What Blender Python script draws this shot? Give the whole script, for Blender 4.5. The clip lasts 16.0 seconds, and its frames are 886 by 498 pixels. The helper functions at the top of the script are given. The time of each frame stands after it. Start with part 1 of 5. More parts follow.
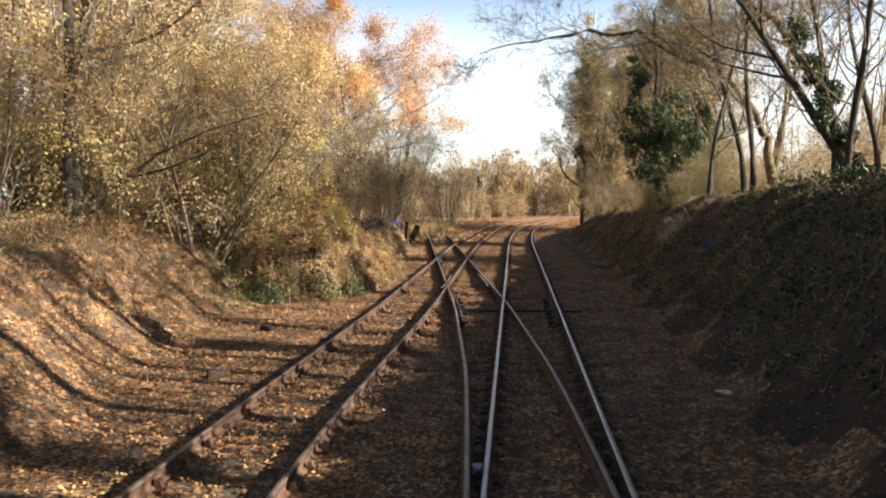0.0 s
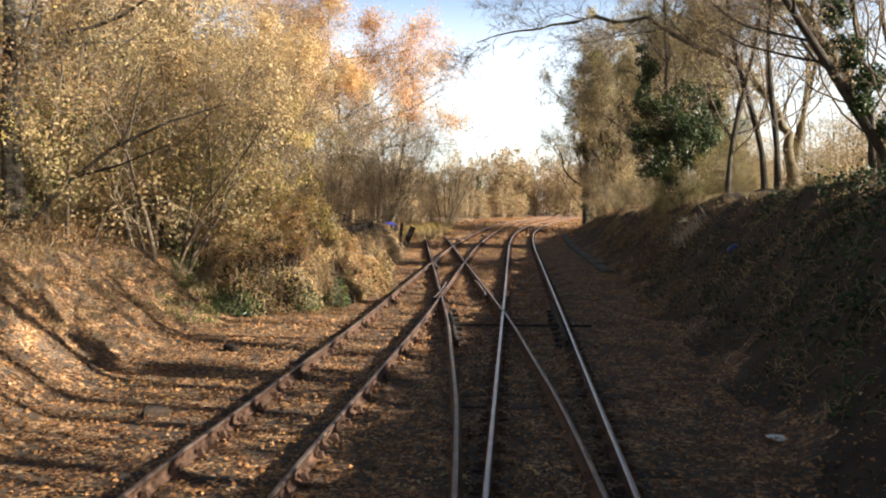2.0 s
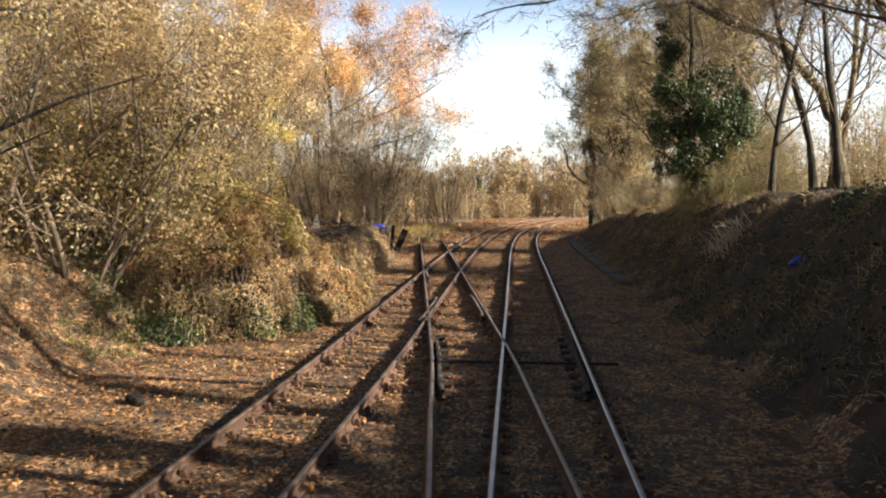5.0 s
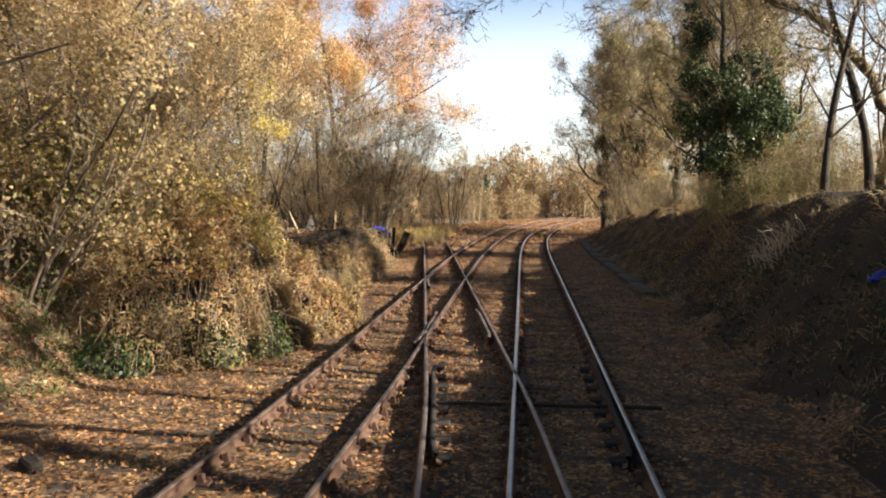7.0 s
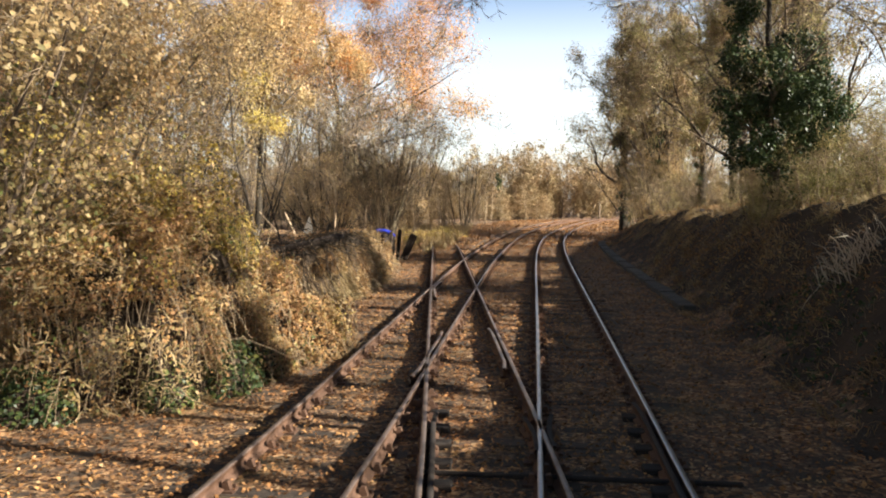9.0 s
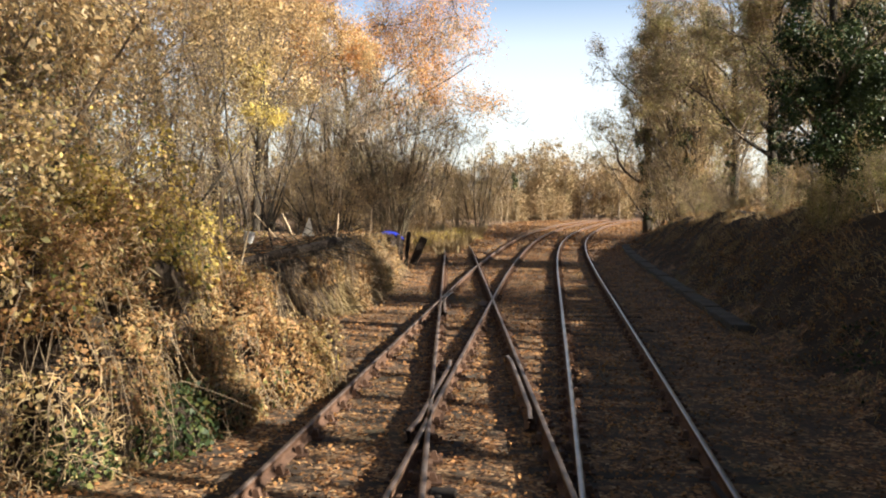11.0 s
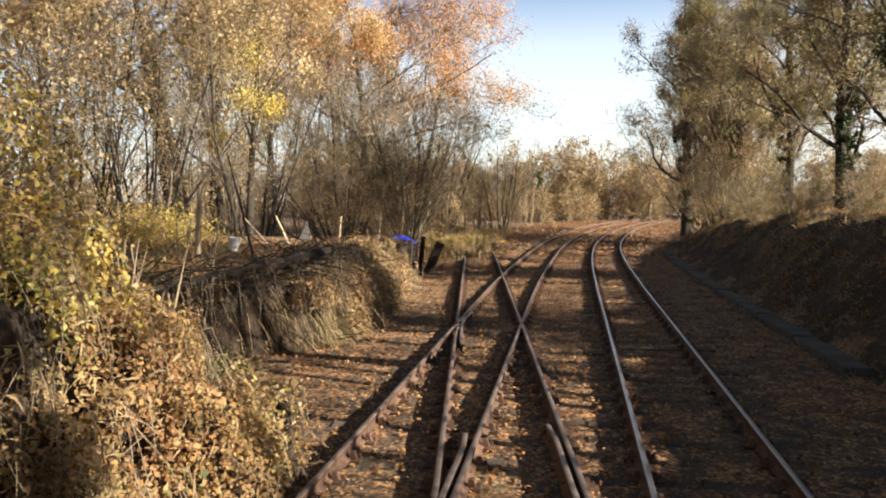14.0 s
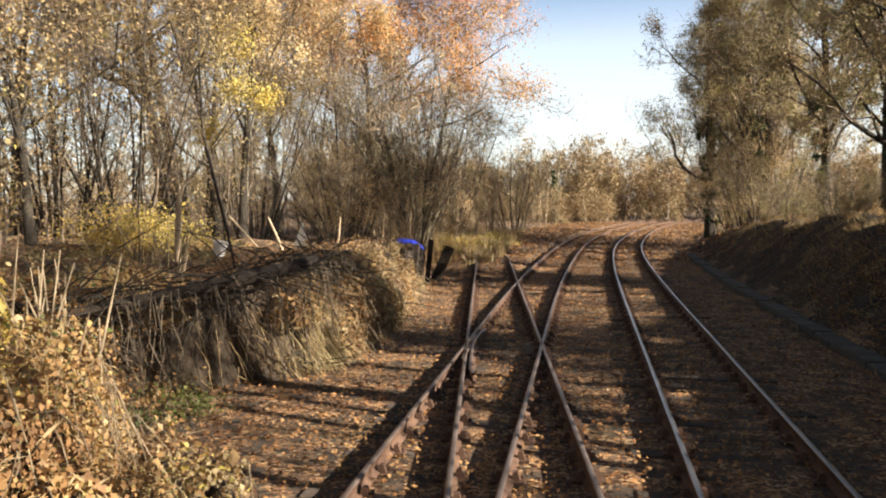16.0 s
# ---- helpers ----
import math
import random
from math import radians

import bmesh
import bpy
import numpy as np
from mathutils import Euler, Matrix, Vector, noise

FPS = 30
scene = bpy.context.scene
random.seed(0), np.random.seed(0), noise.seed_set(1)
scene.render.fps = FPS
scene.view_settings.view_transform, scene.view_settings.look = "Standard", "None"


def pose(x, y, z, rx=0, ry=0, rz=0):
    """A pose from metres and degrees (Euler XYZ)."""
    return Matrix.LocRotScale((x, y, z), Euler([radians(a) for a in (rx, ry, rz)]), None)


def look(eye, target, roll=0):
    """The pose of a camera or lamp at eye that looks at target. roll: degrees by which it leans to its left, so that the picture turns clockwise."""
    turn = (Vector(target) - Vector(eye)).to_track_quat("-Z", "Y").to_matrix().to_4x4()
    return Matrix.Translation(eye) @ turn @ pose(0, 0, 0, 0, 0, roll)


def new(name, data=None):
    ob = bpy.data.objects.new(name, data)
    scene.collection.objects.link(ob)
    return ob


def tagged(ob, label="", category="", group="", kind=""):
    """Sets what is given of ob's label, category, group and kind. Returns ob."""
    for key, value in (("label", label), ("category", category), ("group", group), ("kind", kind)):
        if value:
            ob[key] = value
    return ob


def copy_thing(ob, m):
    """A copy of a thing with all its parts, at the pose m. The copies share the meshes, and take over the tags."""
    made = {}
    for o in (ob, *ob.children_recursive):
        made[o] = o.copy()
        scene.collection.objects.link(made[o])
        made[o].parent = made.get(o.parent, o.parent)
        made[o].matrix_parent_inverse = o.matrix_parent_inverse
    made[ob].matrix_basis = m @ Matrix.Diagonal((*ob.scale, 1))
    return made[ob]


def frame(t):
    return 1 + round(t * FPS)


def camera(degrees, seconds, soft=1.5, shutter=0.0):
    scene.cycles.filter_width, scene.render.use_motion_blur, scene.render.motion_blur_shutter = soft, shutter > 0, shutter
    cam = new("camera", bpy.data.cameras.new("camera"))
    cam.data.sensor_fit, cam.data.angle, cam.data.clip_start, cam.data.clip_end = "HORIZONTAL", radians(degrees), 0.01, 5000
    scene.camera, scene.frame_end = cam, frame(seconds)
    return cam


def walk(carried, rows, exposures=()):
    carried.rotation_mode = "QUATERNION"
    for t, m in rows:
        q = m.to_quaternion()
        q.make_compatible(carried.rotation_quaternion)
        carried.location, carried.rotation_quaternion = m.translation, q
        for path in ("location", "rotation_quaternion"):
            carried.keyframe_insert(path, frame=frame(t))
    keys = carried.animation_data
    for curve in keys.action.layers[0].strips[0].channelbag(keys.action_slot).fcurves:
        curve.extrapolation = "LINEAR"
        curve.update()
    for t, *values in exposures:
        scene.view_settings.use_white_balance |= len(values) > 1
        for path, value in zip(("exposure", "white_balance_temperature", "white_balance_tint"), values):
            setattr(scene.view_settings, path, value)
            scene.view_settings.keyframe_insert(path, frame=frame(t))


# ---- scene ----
cam = camera(58.9, 16.0, 2.0)
METRES, EYE, TILT, LEAN, TURN = 21.54, 2.8, 0.0, 0.0, 4.4
ROWS = [
    (0.0, 0.0, 0.0, 0.0, -0.02, -3.8, 0.27),
    (0.5, 0.0022, 0.0247, -0.0001, -0.02, -3.8, 0.31),
    (1.0, 0.0041, 0.0508, -0.0002, -0.01, -3.8, 0.31),
    (1.5, 0.0065, 0.0783, -0.0004, -0.01, -3.8, 0.34),
    (2.0, 0.009, 0.1071, -0.0004, -0.02, -3.8, 0.38),
    (2.5, 0.0114, 0.1377, -0.0007, -0.03, -3.8, 0.42),
    (3.0, 0.0139, 0.1686, -0.0008, -0.02, -3.8, 0.35),
    (3.5, 0.0169, 0.1994, -0.0009, -0.02, -3.8, 0.35),
    (4.0, 0.0194, 0.2311, -0.001, -0.01, -3.8, 0.35),
    (6.5, 0.0298, 0.3917, -0.0012, 0.46, -3.77, 0.28),
    (7.0, 0.031, 0.4248, -0.0013, 0.64, -3.77, 0.32),
    (7.5, 0.0323, 0.4577, -0.0014, 0.82, -3.77, 0.33),
    (8.0, 0.0333, 0.4907, -0.0015, 1.03, -3.77, 0.37),
    (8.5, 0.034, 0.524, -0.0015, 1.27, -3.77, 0.36),
    (9.0, 0.0346, 0.5574, -0.0016, 1.5, -3.77, 0.38),
    (11.5, 0.0347, 0.7269, -0.0021, 2.88, -3.77, 0.23),
    (12.0, 0.0344, 0.7612, -0.0022, 3.19, -3.77, 0.28),
    (12.5, 0.0341, 0.7945, -0.0023, 3.49, -3.77, 0.28),
    (13.0, 0.0334, 0.8265, -0.0024, 3.74, -3.77, 0.28),
    (13.5, 0.0327, 0.8569, -0.0025, 4.0, -3.77, 0.25),
    (14.0, 0.032, 0.8865, -0.0025, 4.22, -3.77, 0.27),
    (14.5, 0.031, 0.9152, -0.0027, 4.45, -3.77, 0.28),
    (15.0, 0.0303, 0.943, -0.0027, 4.7, -3.77, 0.31),
    (15.5, 0.0291, 0.9708, -0.0029, 4.88, -3.77, 0.3),
    (16.0, 0.0275, 0.9986, -0.0029, 5.1, -3.77, 0.22),
]
walk(cam, [(t, pose(0, 0, EYE, TILT, LEAN, TURN) @ pose(METRES * x, METRES * y, METRES * z, 90 + pitch, roll, yaw)) for t, x, y, z, yaw, pitch, roll in ROWS],
     [(0.0, 1.92), (9.0, 1.75), (16.0, 1.62)])

# ---- world, sun, exposure ----
SUN_EL, SUN_AZ = radians(22.5), radians(-13)          # azimuth from +x towards +y
world = bpy.data.worlds.new("sky")
scene.world = world
world.use_nodes = True
wn, wl = world.node_tree.nodes, world.node_tree.links
sky = wn.new("ShaderNodeTexSky")
sky.sky_type, sky.sun_disc = "NISHITA", False
sky.sun_elevation, sky.sun_rotation = SUN_EL, math.pi / 2 - SUN_AZ
sky.air_density, sky.dust_density, sky.ozone_density = 1.0, 0.5, 1.2
wn["Background"].inputs[1].default_value = 0.029
wl.new(sky.outputs[0], wn["Background"].inputs[0])
# low bright haze all round the horizon
geo = wn.new("ShaderNodeTexCoord")
sep = wn.new("ShaderNodeSeparateXYZ")
haze = wn.new("ShaderNodeValToRGB")
stops = haze.color_ramp.elements
for _ in range(3):
    stops.new(0.2)
for k, (p, c) in enumerate([(0.0, (0.235, 0.237, 0.24)), (0.14, (0.23, 0.236, 0.245)), (0.185, (0.20, 0.215, 0.24)), (0.235, (0.095, 0.122, 0.168)), (0.40, (0.0, 0.0, 0.0))]):
    stops[k].position, stops[k].color = p, (*c, 1)
glow = wn.new("ShaderNodeBackground")
both = wn.new("ShaderNodeAddShader")
wl.new(geo.outputs["Generated"], sep.inputs[0])
wl.new(sep.outputs["Z"], haze.inputs[0])
wl.new(haze.outputs[0], glow.inputs[0])
wl.new(wn["Background"].outputs[0], both.inputs[0])
wl.new(glow.outputs[0], both.inputs[1])
wl.new(both.outputs[0], wn["World Output"].inputs[0])
sun = new("sun", bpy.data.lights.new("sun", "SUN"))
sun.data.energy, sun.data.angle, sun.data.color = 5.0, radians(0.5), (1.0, 0.915, 0.80)
sun_dir = Vector((math.cos(SUN_EL) * math.cos(SUN_AZ), math.cos(SUN_EL) * math.sin(SUN_AZ), math.sin(SUN_EL)))
sun.matrix_world = look(sun_dir * 60, (0, 0, 0))


# ---- materials ----
def ramp(nt, stops):
    r = nt.nodes.new("ShaderNodeValToRGB")
    els = r.color_ramp.elements
    while len(els) < len(stops):
        els.new(0.5)
    for e, (p, c) in zip(els, stops):
        e.position, e.color = p, (*c, 1)
    return r


def tex(nt, kind, scale, detail=4.0, rough=0.6):
    co = nt.nodes.new("ShaderNodeTexCoord")
    n = nt.nodes.new(kind)
    n.inputs["Scale"].default_value = scale
    if kind == "ShaderNodeTexNoise":
        n.inputs["Detail"].default_value, n.inputs["Roughness"].default_value = detail, rough
    nt.links.new(co.outputs["Object"], n.inputs["Vector"])
    return n


def blank(name):
    m = bpy.data.materials.new(name)
    m.use_nodes = True
    nt = m.node_tree
    return m, nt, nt.nodes["Principled BSDF"]


def mix(nt, fac, a, b, mode="MIX"):
    n = nt.nodes.new("ShaderNodeMix")
    n.data_type, n.blend_type = "RGBA", mode
    for sock, v in ((n.inputs[0], fac), (n.inputs[6], a), (n.inputs[7], b)):
        if isinstance(v, (float, int)):
            sock.default_value = v
        elif isinstance(v, tuple):
            sock.default_value = (*v, 1)
        else:
            nt.links.new(v, sock)
    return n.outputs[2]


def surface(name, stops, scale, fine=8.0, rough=0.85, metal=0.0, bump=0.3, depth=0.02, stain=(0.25, 0.5), random_tone=0.0):
    """Two-scale noise colour, fine relief; random_tone shifts whole pieces by Object Info's Random."""
    m, nt, b = blank(name)
    n1, n2 = tex(nt, "ShaderNodeTexNoise", scale, 6), tex(nt, "ShaderNodeTexNoise", scale * fine, 4, 0.7)
    c = ramp(nt, stops)
    nt.links.new(n1.outputs[0], c.inputs[0])
    g = ramp(nt, [(0.3, (stain[0],) * 3), (0.7, (0.5 + stain[1] * 0.5,) * 3)])
    nt.links.new(n2.outputs[0], g.inputs[0])
    col = mix(nt, 0.6, c.outputs[0], g.outputs[0], "OVERLAY")
    if random_tone:
        oi = nt.nodes.new("ShaderNodeObjectInfo")
        t = ramp(nt, [(0, (0.5 - random_tone,) * 3), (1, (0.5 + random_tone,) * 3)])
        nt.links.new(oi.outputs["Random"], t.inputs[0])
        col = mix(nt, 1.0, col, t.outputs[0], "OVERLAY")
    nt.links.new(col, b.inputs["Base Color"])
    b.inputs["Roughness"].default_value, b.inputs["Metallic"].default_value = rough, metal
    if bump:
        bp = nt.nodes.new("ShaderNodeBump")
        bp.inputs["Strength"].default_value, bp.inputs["Distance"].default_value = bump, depth
        nt.links.new(n2.outputs[0], bp.inputs["Height"])
        nt.links.new(bp.outputs[0], b.inputs["Normal"])
    return m


def leaf_mat(name, stops, through_light=0.35, rough=0.6):
    """Leaves: every island its own tone, some light passing through."""
    m, nt, b = blank(name)
    geo = nt.nodes.new("ShaderNodeNewGeometry")
    c = ramp(nt, stops)
    n = tex(nt, "ShaderNodeTexNoise", 1.3, 3)
    patch = nt.nodes.new("ShaderNodeMapRange")
    patch.inputs[1].default_value, patch.inputs[2].default_value = 0.36, 0.64
    nt.links.new(n.outputs[0], patch.inputs[0])
    tone = nt.nodes.new("ShaderNodeMix")
    tone.inputs[0].default_value = 0.52
    nt.links.new(geo.outputs["Random Per Island"], tone.inputs[2])
    nt.links.new(patch.outputs[0], tone.inputs[3])
    nt.links.new(tone.outputs[0], c.inputs[0])
    col = c.outputs[0]
    n2 = tex(nt, "ShaderNodeTexNoise", 0.45, 2)
    hue = ramp(nt, [(0.4, (1.0, 0.84, 0.70)), (0.6, (0.95, 1.0, 0.88))])
    nt.links.new(n2.outputs[0], hue.inputs[0])
    col = mix(nt, 0.6, col, hue.outputs[0], "MULTIPLY")
    nt.links.new(col, b.inputs["Base Color"])
    b.inputs["Roughness"].default_value, b.inputs["Specular IOR Level"].default_value = rough, 0.3
    tr = nt.nodes.new("ShaderNodeBsdfTranslucent")
    nt.links.new(col, tr.inputs[0])
    ms = nt.nodes.new("ShaderNodeMixShader")
    ms.inputs[0].default_value = through_light
    nt.links.new(b.outputs[0], ms.inputs[1])
    nt.links.new(tr.outputs[0], ms.inputs[2])
    nt.links.new(ms.outputs[0], nt.nodes["Material Output"].inputs[0])
    return m


def ground_mat():
    """Leaf-strewn earth: small leaf-sized cells over soil, with mossy and sandy patches."""
    m, nt, b = blank("leaf_strewn_earth")
    v = tex(nt, "ShaderNodeTexVoronoi", 22.0)
    n1, n2, n3 = tex(nt, "ShaderNodeTexNoise", 0.5, 5), tex(nt, "ShaderNodeTexNoise", 40, 4), tex(nt, "ShaderNodeTexNoise", 3.0, 5)
    sep = nt.nodes.new("ShaderNodeSeparateColor")
    nt.links.new(v.outputs["Color"], sep.inputs[0])
    leaf = ramp(nt, [(0.0, (0.035, 0.024, 0.015)), (0.35, (0.125, 0.06, 0.027)), (0.62, (0.30, 0.152, 0.063)), (0.85, (0.49, 0.275, 0.118)), (1.0, (0.60, 0.41, 0.22))])
    nt.links.new(sep.outputs[0], leaf.inputs[0])
    soil = ramp(nt, [(0.3, (0.03, 0.022, 0.016)), (0.7, (0.10, 0.075, 0.05))])
    nt.links.new(n2.outputs[0], soil.inputs[0])
    cover = ramp(nt, [(0.38, (0, 0, 0)), (0.60, (1, 1, 1))])
    nt.links.new(n3.outputs[0], cover.inputs[0])
    col = mix(nt, cover.outputs[0], soil.outputs[0], leaf.outputs[0])
    green = ramp(nt, [(0.56, (0, 0, 0)), (0.75, (0.45, 0.45, 0.45))])
    nt.links.new(n1.outputs[0], green.inputs[0])
    col = mix(nt, green.outputs[0], col, (0.085, 0.085, 0.028))
    nt.links.new(col, b.inputs["Base Color"])
    b.inputs["Roughness"].default_value = 0.9
    bp = nt.nodes.new("ShaderNodeBump")
    bp.inputs["Strength"].default_value, bp.inputs["Distance"].default_value = 0.7, 0.04
    nt.links.new(sep.outputs[1], bp.inputs["Height"])
    nt.links.new(bp.outputs[0], b.inputs["Normal"])
    return m


GROUND = ground_mat()
# Bare bank earth; its dark colour stands in for shade.
SHADE_EARTH = surface("shade_darkened_earth", [(0.3, (0.022, 0.015, 0.009)), (0.7, (0.075, 0.05, 0.028))], 1.2, 14, 0.95, 0, 0.8, 0.05)
BARK = surface("grey_brown_bark", [(0.3, (0.05, 0.037, 0.024)), (0.45, (0.12, 0.093, 0.056)), (0.6, (0.21, 0.175, 0.10)), (0.7, (0.25, 0.205, 0.145))], 2.6, 7, 0.95, 0, 1.0, 0.08, (0.12, 0.75))
BARK_DARK = surface("dark_damp_bark", [(0.3, (0.022, 0.017, 0.013)), (0.7, (0.085, 0.068, 0.045))], 3.0, 8, 0.95, 0, 1.0, 0.06, (0.15, 0.7))
TWIG = surface("twig_bark", [(0.3, (0.085, 0.063, 0.045)), (0.7, (0.22, 0.165, 0.11))], 2.0, 8, 0.9, 0, 0)
TWIG_PALE = surface("pale_dry_stems", [(0.3, (0.16, 0.115, 0.07)), (0.7, (0.38, 0.29, 0.18))], 2.0, 8, 0.9, 0, 0)
STRAW = leaf_mat("dry_grass", [(0, (0.20, 0.14, 0.075)), (0.5, (0.38, 0.28, 0.15)), (1, (0.60, 0.48, 0.29))], 0.3)
GOLD = leaf_mat("golden_leaves", [(0, (0.15, 0.10, 0.055)), (0.25, (0.36, 0.25, 0.13)), (0.5, (0.54, 0.39, 0.20)), (0.75, (0.68, 0.52, 0.28)), (0.9, (0.76, 0.63, 0.41)), (1, (0.33, 0.33, 0.13))], 0.42)
OLIVE = leaf_mat("olive_leaves", [(0, (0.14, 0.115, 0.065)), (0.35, (0.32, 0.26, 0.13)), (0.7, (0.50, 0.40, 0.21)), (1, (0.68, 0.55, 0.32))], 0.42)
MOSS = leaf_mat("yellow_green_leaves", [(0, (0.11, 0.11, 0.045)), (0.4, (0.27, 0.25, 0.105)), (0.75, (0.46, 0.40, 0.18)), (1, (0.66, 0.55, 0.29))], 0.45)
ORANGE = leaf_mat("orange_leaves", [(0, (0.24, 0.10, 0.035)), (0.4, (0.52, 0.25, 0.085)), (0.75, (0.68, 0.37, 0.14)), (1, (0.70, 0.47, 0.22))], 0.4)
SPRAY = leaf_mat("fine_twig_sprays", [(0, (0.16, 0.125, 0.085)), (0.5, (0.34, 0.265, 0.175)), (1, (0.56, 0.45, 0.30))], 0.2, 0.9)
YELLOW = leaf_mat("bright_yellow_leaves", [(0, (0.40, 0.29, 0.07)), (0.5, (0.66, 0.51, 0.13)), (1, (0.76, 0.65, 0.27))], 0.4)
RUSSET = leaf_mat("russet_bramble_leaves", [(0, (0.09, 0.05, 0.028)), (0.3, (0.22, 0.125, 0.06)), (0.55, (0.40, 0.24, 0.11)), (0.8, (0.56, 0.37, 0.16)), (1, (0.24, 0.23, 0.08))])
SCRUB = leaf_mat("tan_brown_scrub", [(0, (0.15, 0.105, 0.06)), (0.4, (0.30, 0.215, 0.12)), (0.75, (0.44, 0.33, 0.19)), (1, (0.56, 0.44, 0.26))], 0.3)
IVY = leaf_mat("dark_ivy_leaves", [(0, (0.014, 0.026, 0.012)), (0.5, (0.035, 0.062, 0.022)), (1, (0.09, 0.13, 0.045))], 0.15, 0.45)
BLEACHED = leaf_mat("bleached_grass", [(0, (0.40, 0.34, 0.25)), (0.5, (0.58, 0.51, 0.40)), (1, (0.74, 0.68, 0.56))], 0.3)
GREEN = leaf_mat("weed_leaves", [(0, (0.05, 0.07, 0.02)), (0.5, (0.11, 0.14, 0.04)), (1, (0.24, 0.25, 0.08))], 0.3)
LITTER = leaf_mat("fallen_leaves", [(0, (0.09, 0.046, 0.022)), (0.3, (0.23, 0.115, 0.048)), (0.6, (0.45, 0.235, 0.095)), (0.85, (0.61, 0.36, 0.16)), (1, (0.70, 0.49, 0.27))], 0.1, 0.7)
# Brown fill of the mound cores, dark in place of shade between leaves.
DARK_CORE = surface("dark_core_fill", [(0.3, (0.03, 0.02, 0.013)), (0.5, (0.075, 0.05, 0.03)), (0.7, (0.16, 0.11, 0.07))], 6, 9, 1.0, 0, 1.0, 0.1, (0.1, 0.8))
RUST = surface("rusty_rail_steel", [(0.3, (0.06, 0.032, 0.02)), (0.7, (0.17, 0.095, 0.058))], 5, 12, 0.75, 0.25, 0.3, 0.004)
RUST_TOP = surface("worn_rail_head", [(0.3, (0.16, 0.11, 0.085)), (0.7, (0.30, 0.24, 0.20))], 4, 10, 0.45, 0.6, 0.1, 0.002)
POLISHED = surface("polished_rail_head", [(0.3, (0.28, 0.27, 0.27)), (0.7, (0.44, 0.43, 0.43))], 3, 12, 0.34, 0.9, 0.05, 0.001)
IRON = surface("black_greased_iron", [(0.3, (0.012, 0.010, 0.009)), (0.7, (0.04, 0.03, 0.022))], 6, 8, 0.9, 0.0, 0.3, 0.005)
SLEEPER = surface("weathered_sleeper_wood", [(0.3, (0.035, 0.025, 0.018)), (0.7, (0.11, 0.08, 0.055))], 4, 10, 0.95, 0, 0.6, 0.01, random_tone=0.15)
TIMBER = surface("rotten_dark_timber", [(0.3, (0.014, 0.009, 0.006)), (0.7, (0.055, 0.037, 0.024))], 3, 9, 1.0, 0, 0.8, 0.04, random_tone=0.12)
PALE_WOOD = surface("broken_pale_wood", [(0.3, (0.38, 0.26, 0.15)), (0.7, (0.62, 0.48, 0.32))], 3, 9, 0.85, 0, 0.4, 0.01)
CONCRETE = surface("damp_concrete", [(0.3, (0.045, 0.045, 0.038)), (0.7, (0.12, 0.115, 0.10))], 1.5, 14, 0.9, 0, 0.4, 0.01, random_tone=0.08)
BALLAST = surface("dark_ballast_stone", [(0.3, (0.07, 0.065, 0.06)), (0.7, (0.22, 0.20, 0.18))], 6, 6, 0.95, 0, 0.4, 0.01)
BLUE = surface("blue_plastic", [(0.3, (0.012, 0.02, 0.26)), (0.7, (0.03, 0.05, 0.46))], 6, 5, 0.4, 0, 0.4, 0.02)
WHITE = surface("dirty_white_plastic", [(0.3, (0.62, 0.61, 0.57)), (0.7, (0.84, 0.83, 0.79))], 5, 5, 0.5, 0, 0.1, 0.01)


# ---- mesh helpers ----
def quads(name, verts, faces, mats, index=None, smooth=False):
    """A mesh of quads out of two arrays."""
    me = bpy.data.meshes.new(name)
    verts, faces = np.asarray(verts, np.float32), np.asarray(faces, np.int32)
    me.vertices.add(len(verts))
    me.vertices.foreach_set("co", verts.ravel())
    me.loops.add(faces.size)
    me.loops.foreach_set("vertex_index", faces.ravel())
    me.polygons.add(len(faces))
    me.polygons.foreach_set("loop_start", np.arange(0, faces.size, 4, dtype=np.int32))
    me.polygons.foreach_set("loop_total", np.full(len(faces), 4, np.int32))
    for m in mats:
        me.materials.append(m)
    if index is not None:
        me.polygons.foreach_set("material_index", np.asarray(index, np.int32))
    if smooth:
        me.polygons.foreach_set("use_smooth", np.ones(len(faces), bool))
    me.update(calc_edges=True)
    return me


def part(name, data, material, parent, label=""):
    """Links a bmesh or a mesh as one object under a thing or part."""
    if isinstance(data, bmesh.types.BMesh):
        me = bpy.data.meshes.new(name)
        data.to_mesh(me)
        data.free()
        me.materials.append(material)
        data = me
    ob = new(name, data)
    ob.parent = parent
    return tagged(ob, label)


def thing(name, m, label, category, group="", kind=""):
    ob = new(name)
    ob.matrix_world = m
    ob.empty_display_size = 0.2
    return tagged(ob, label, category, group, kind)


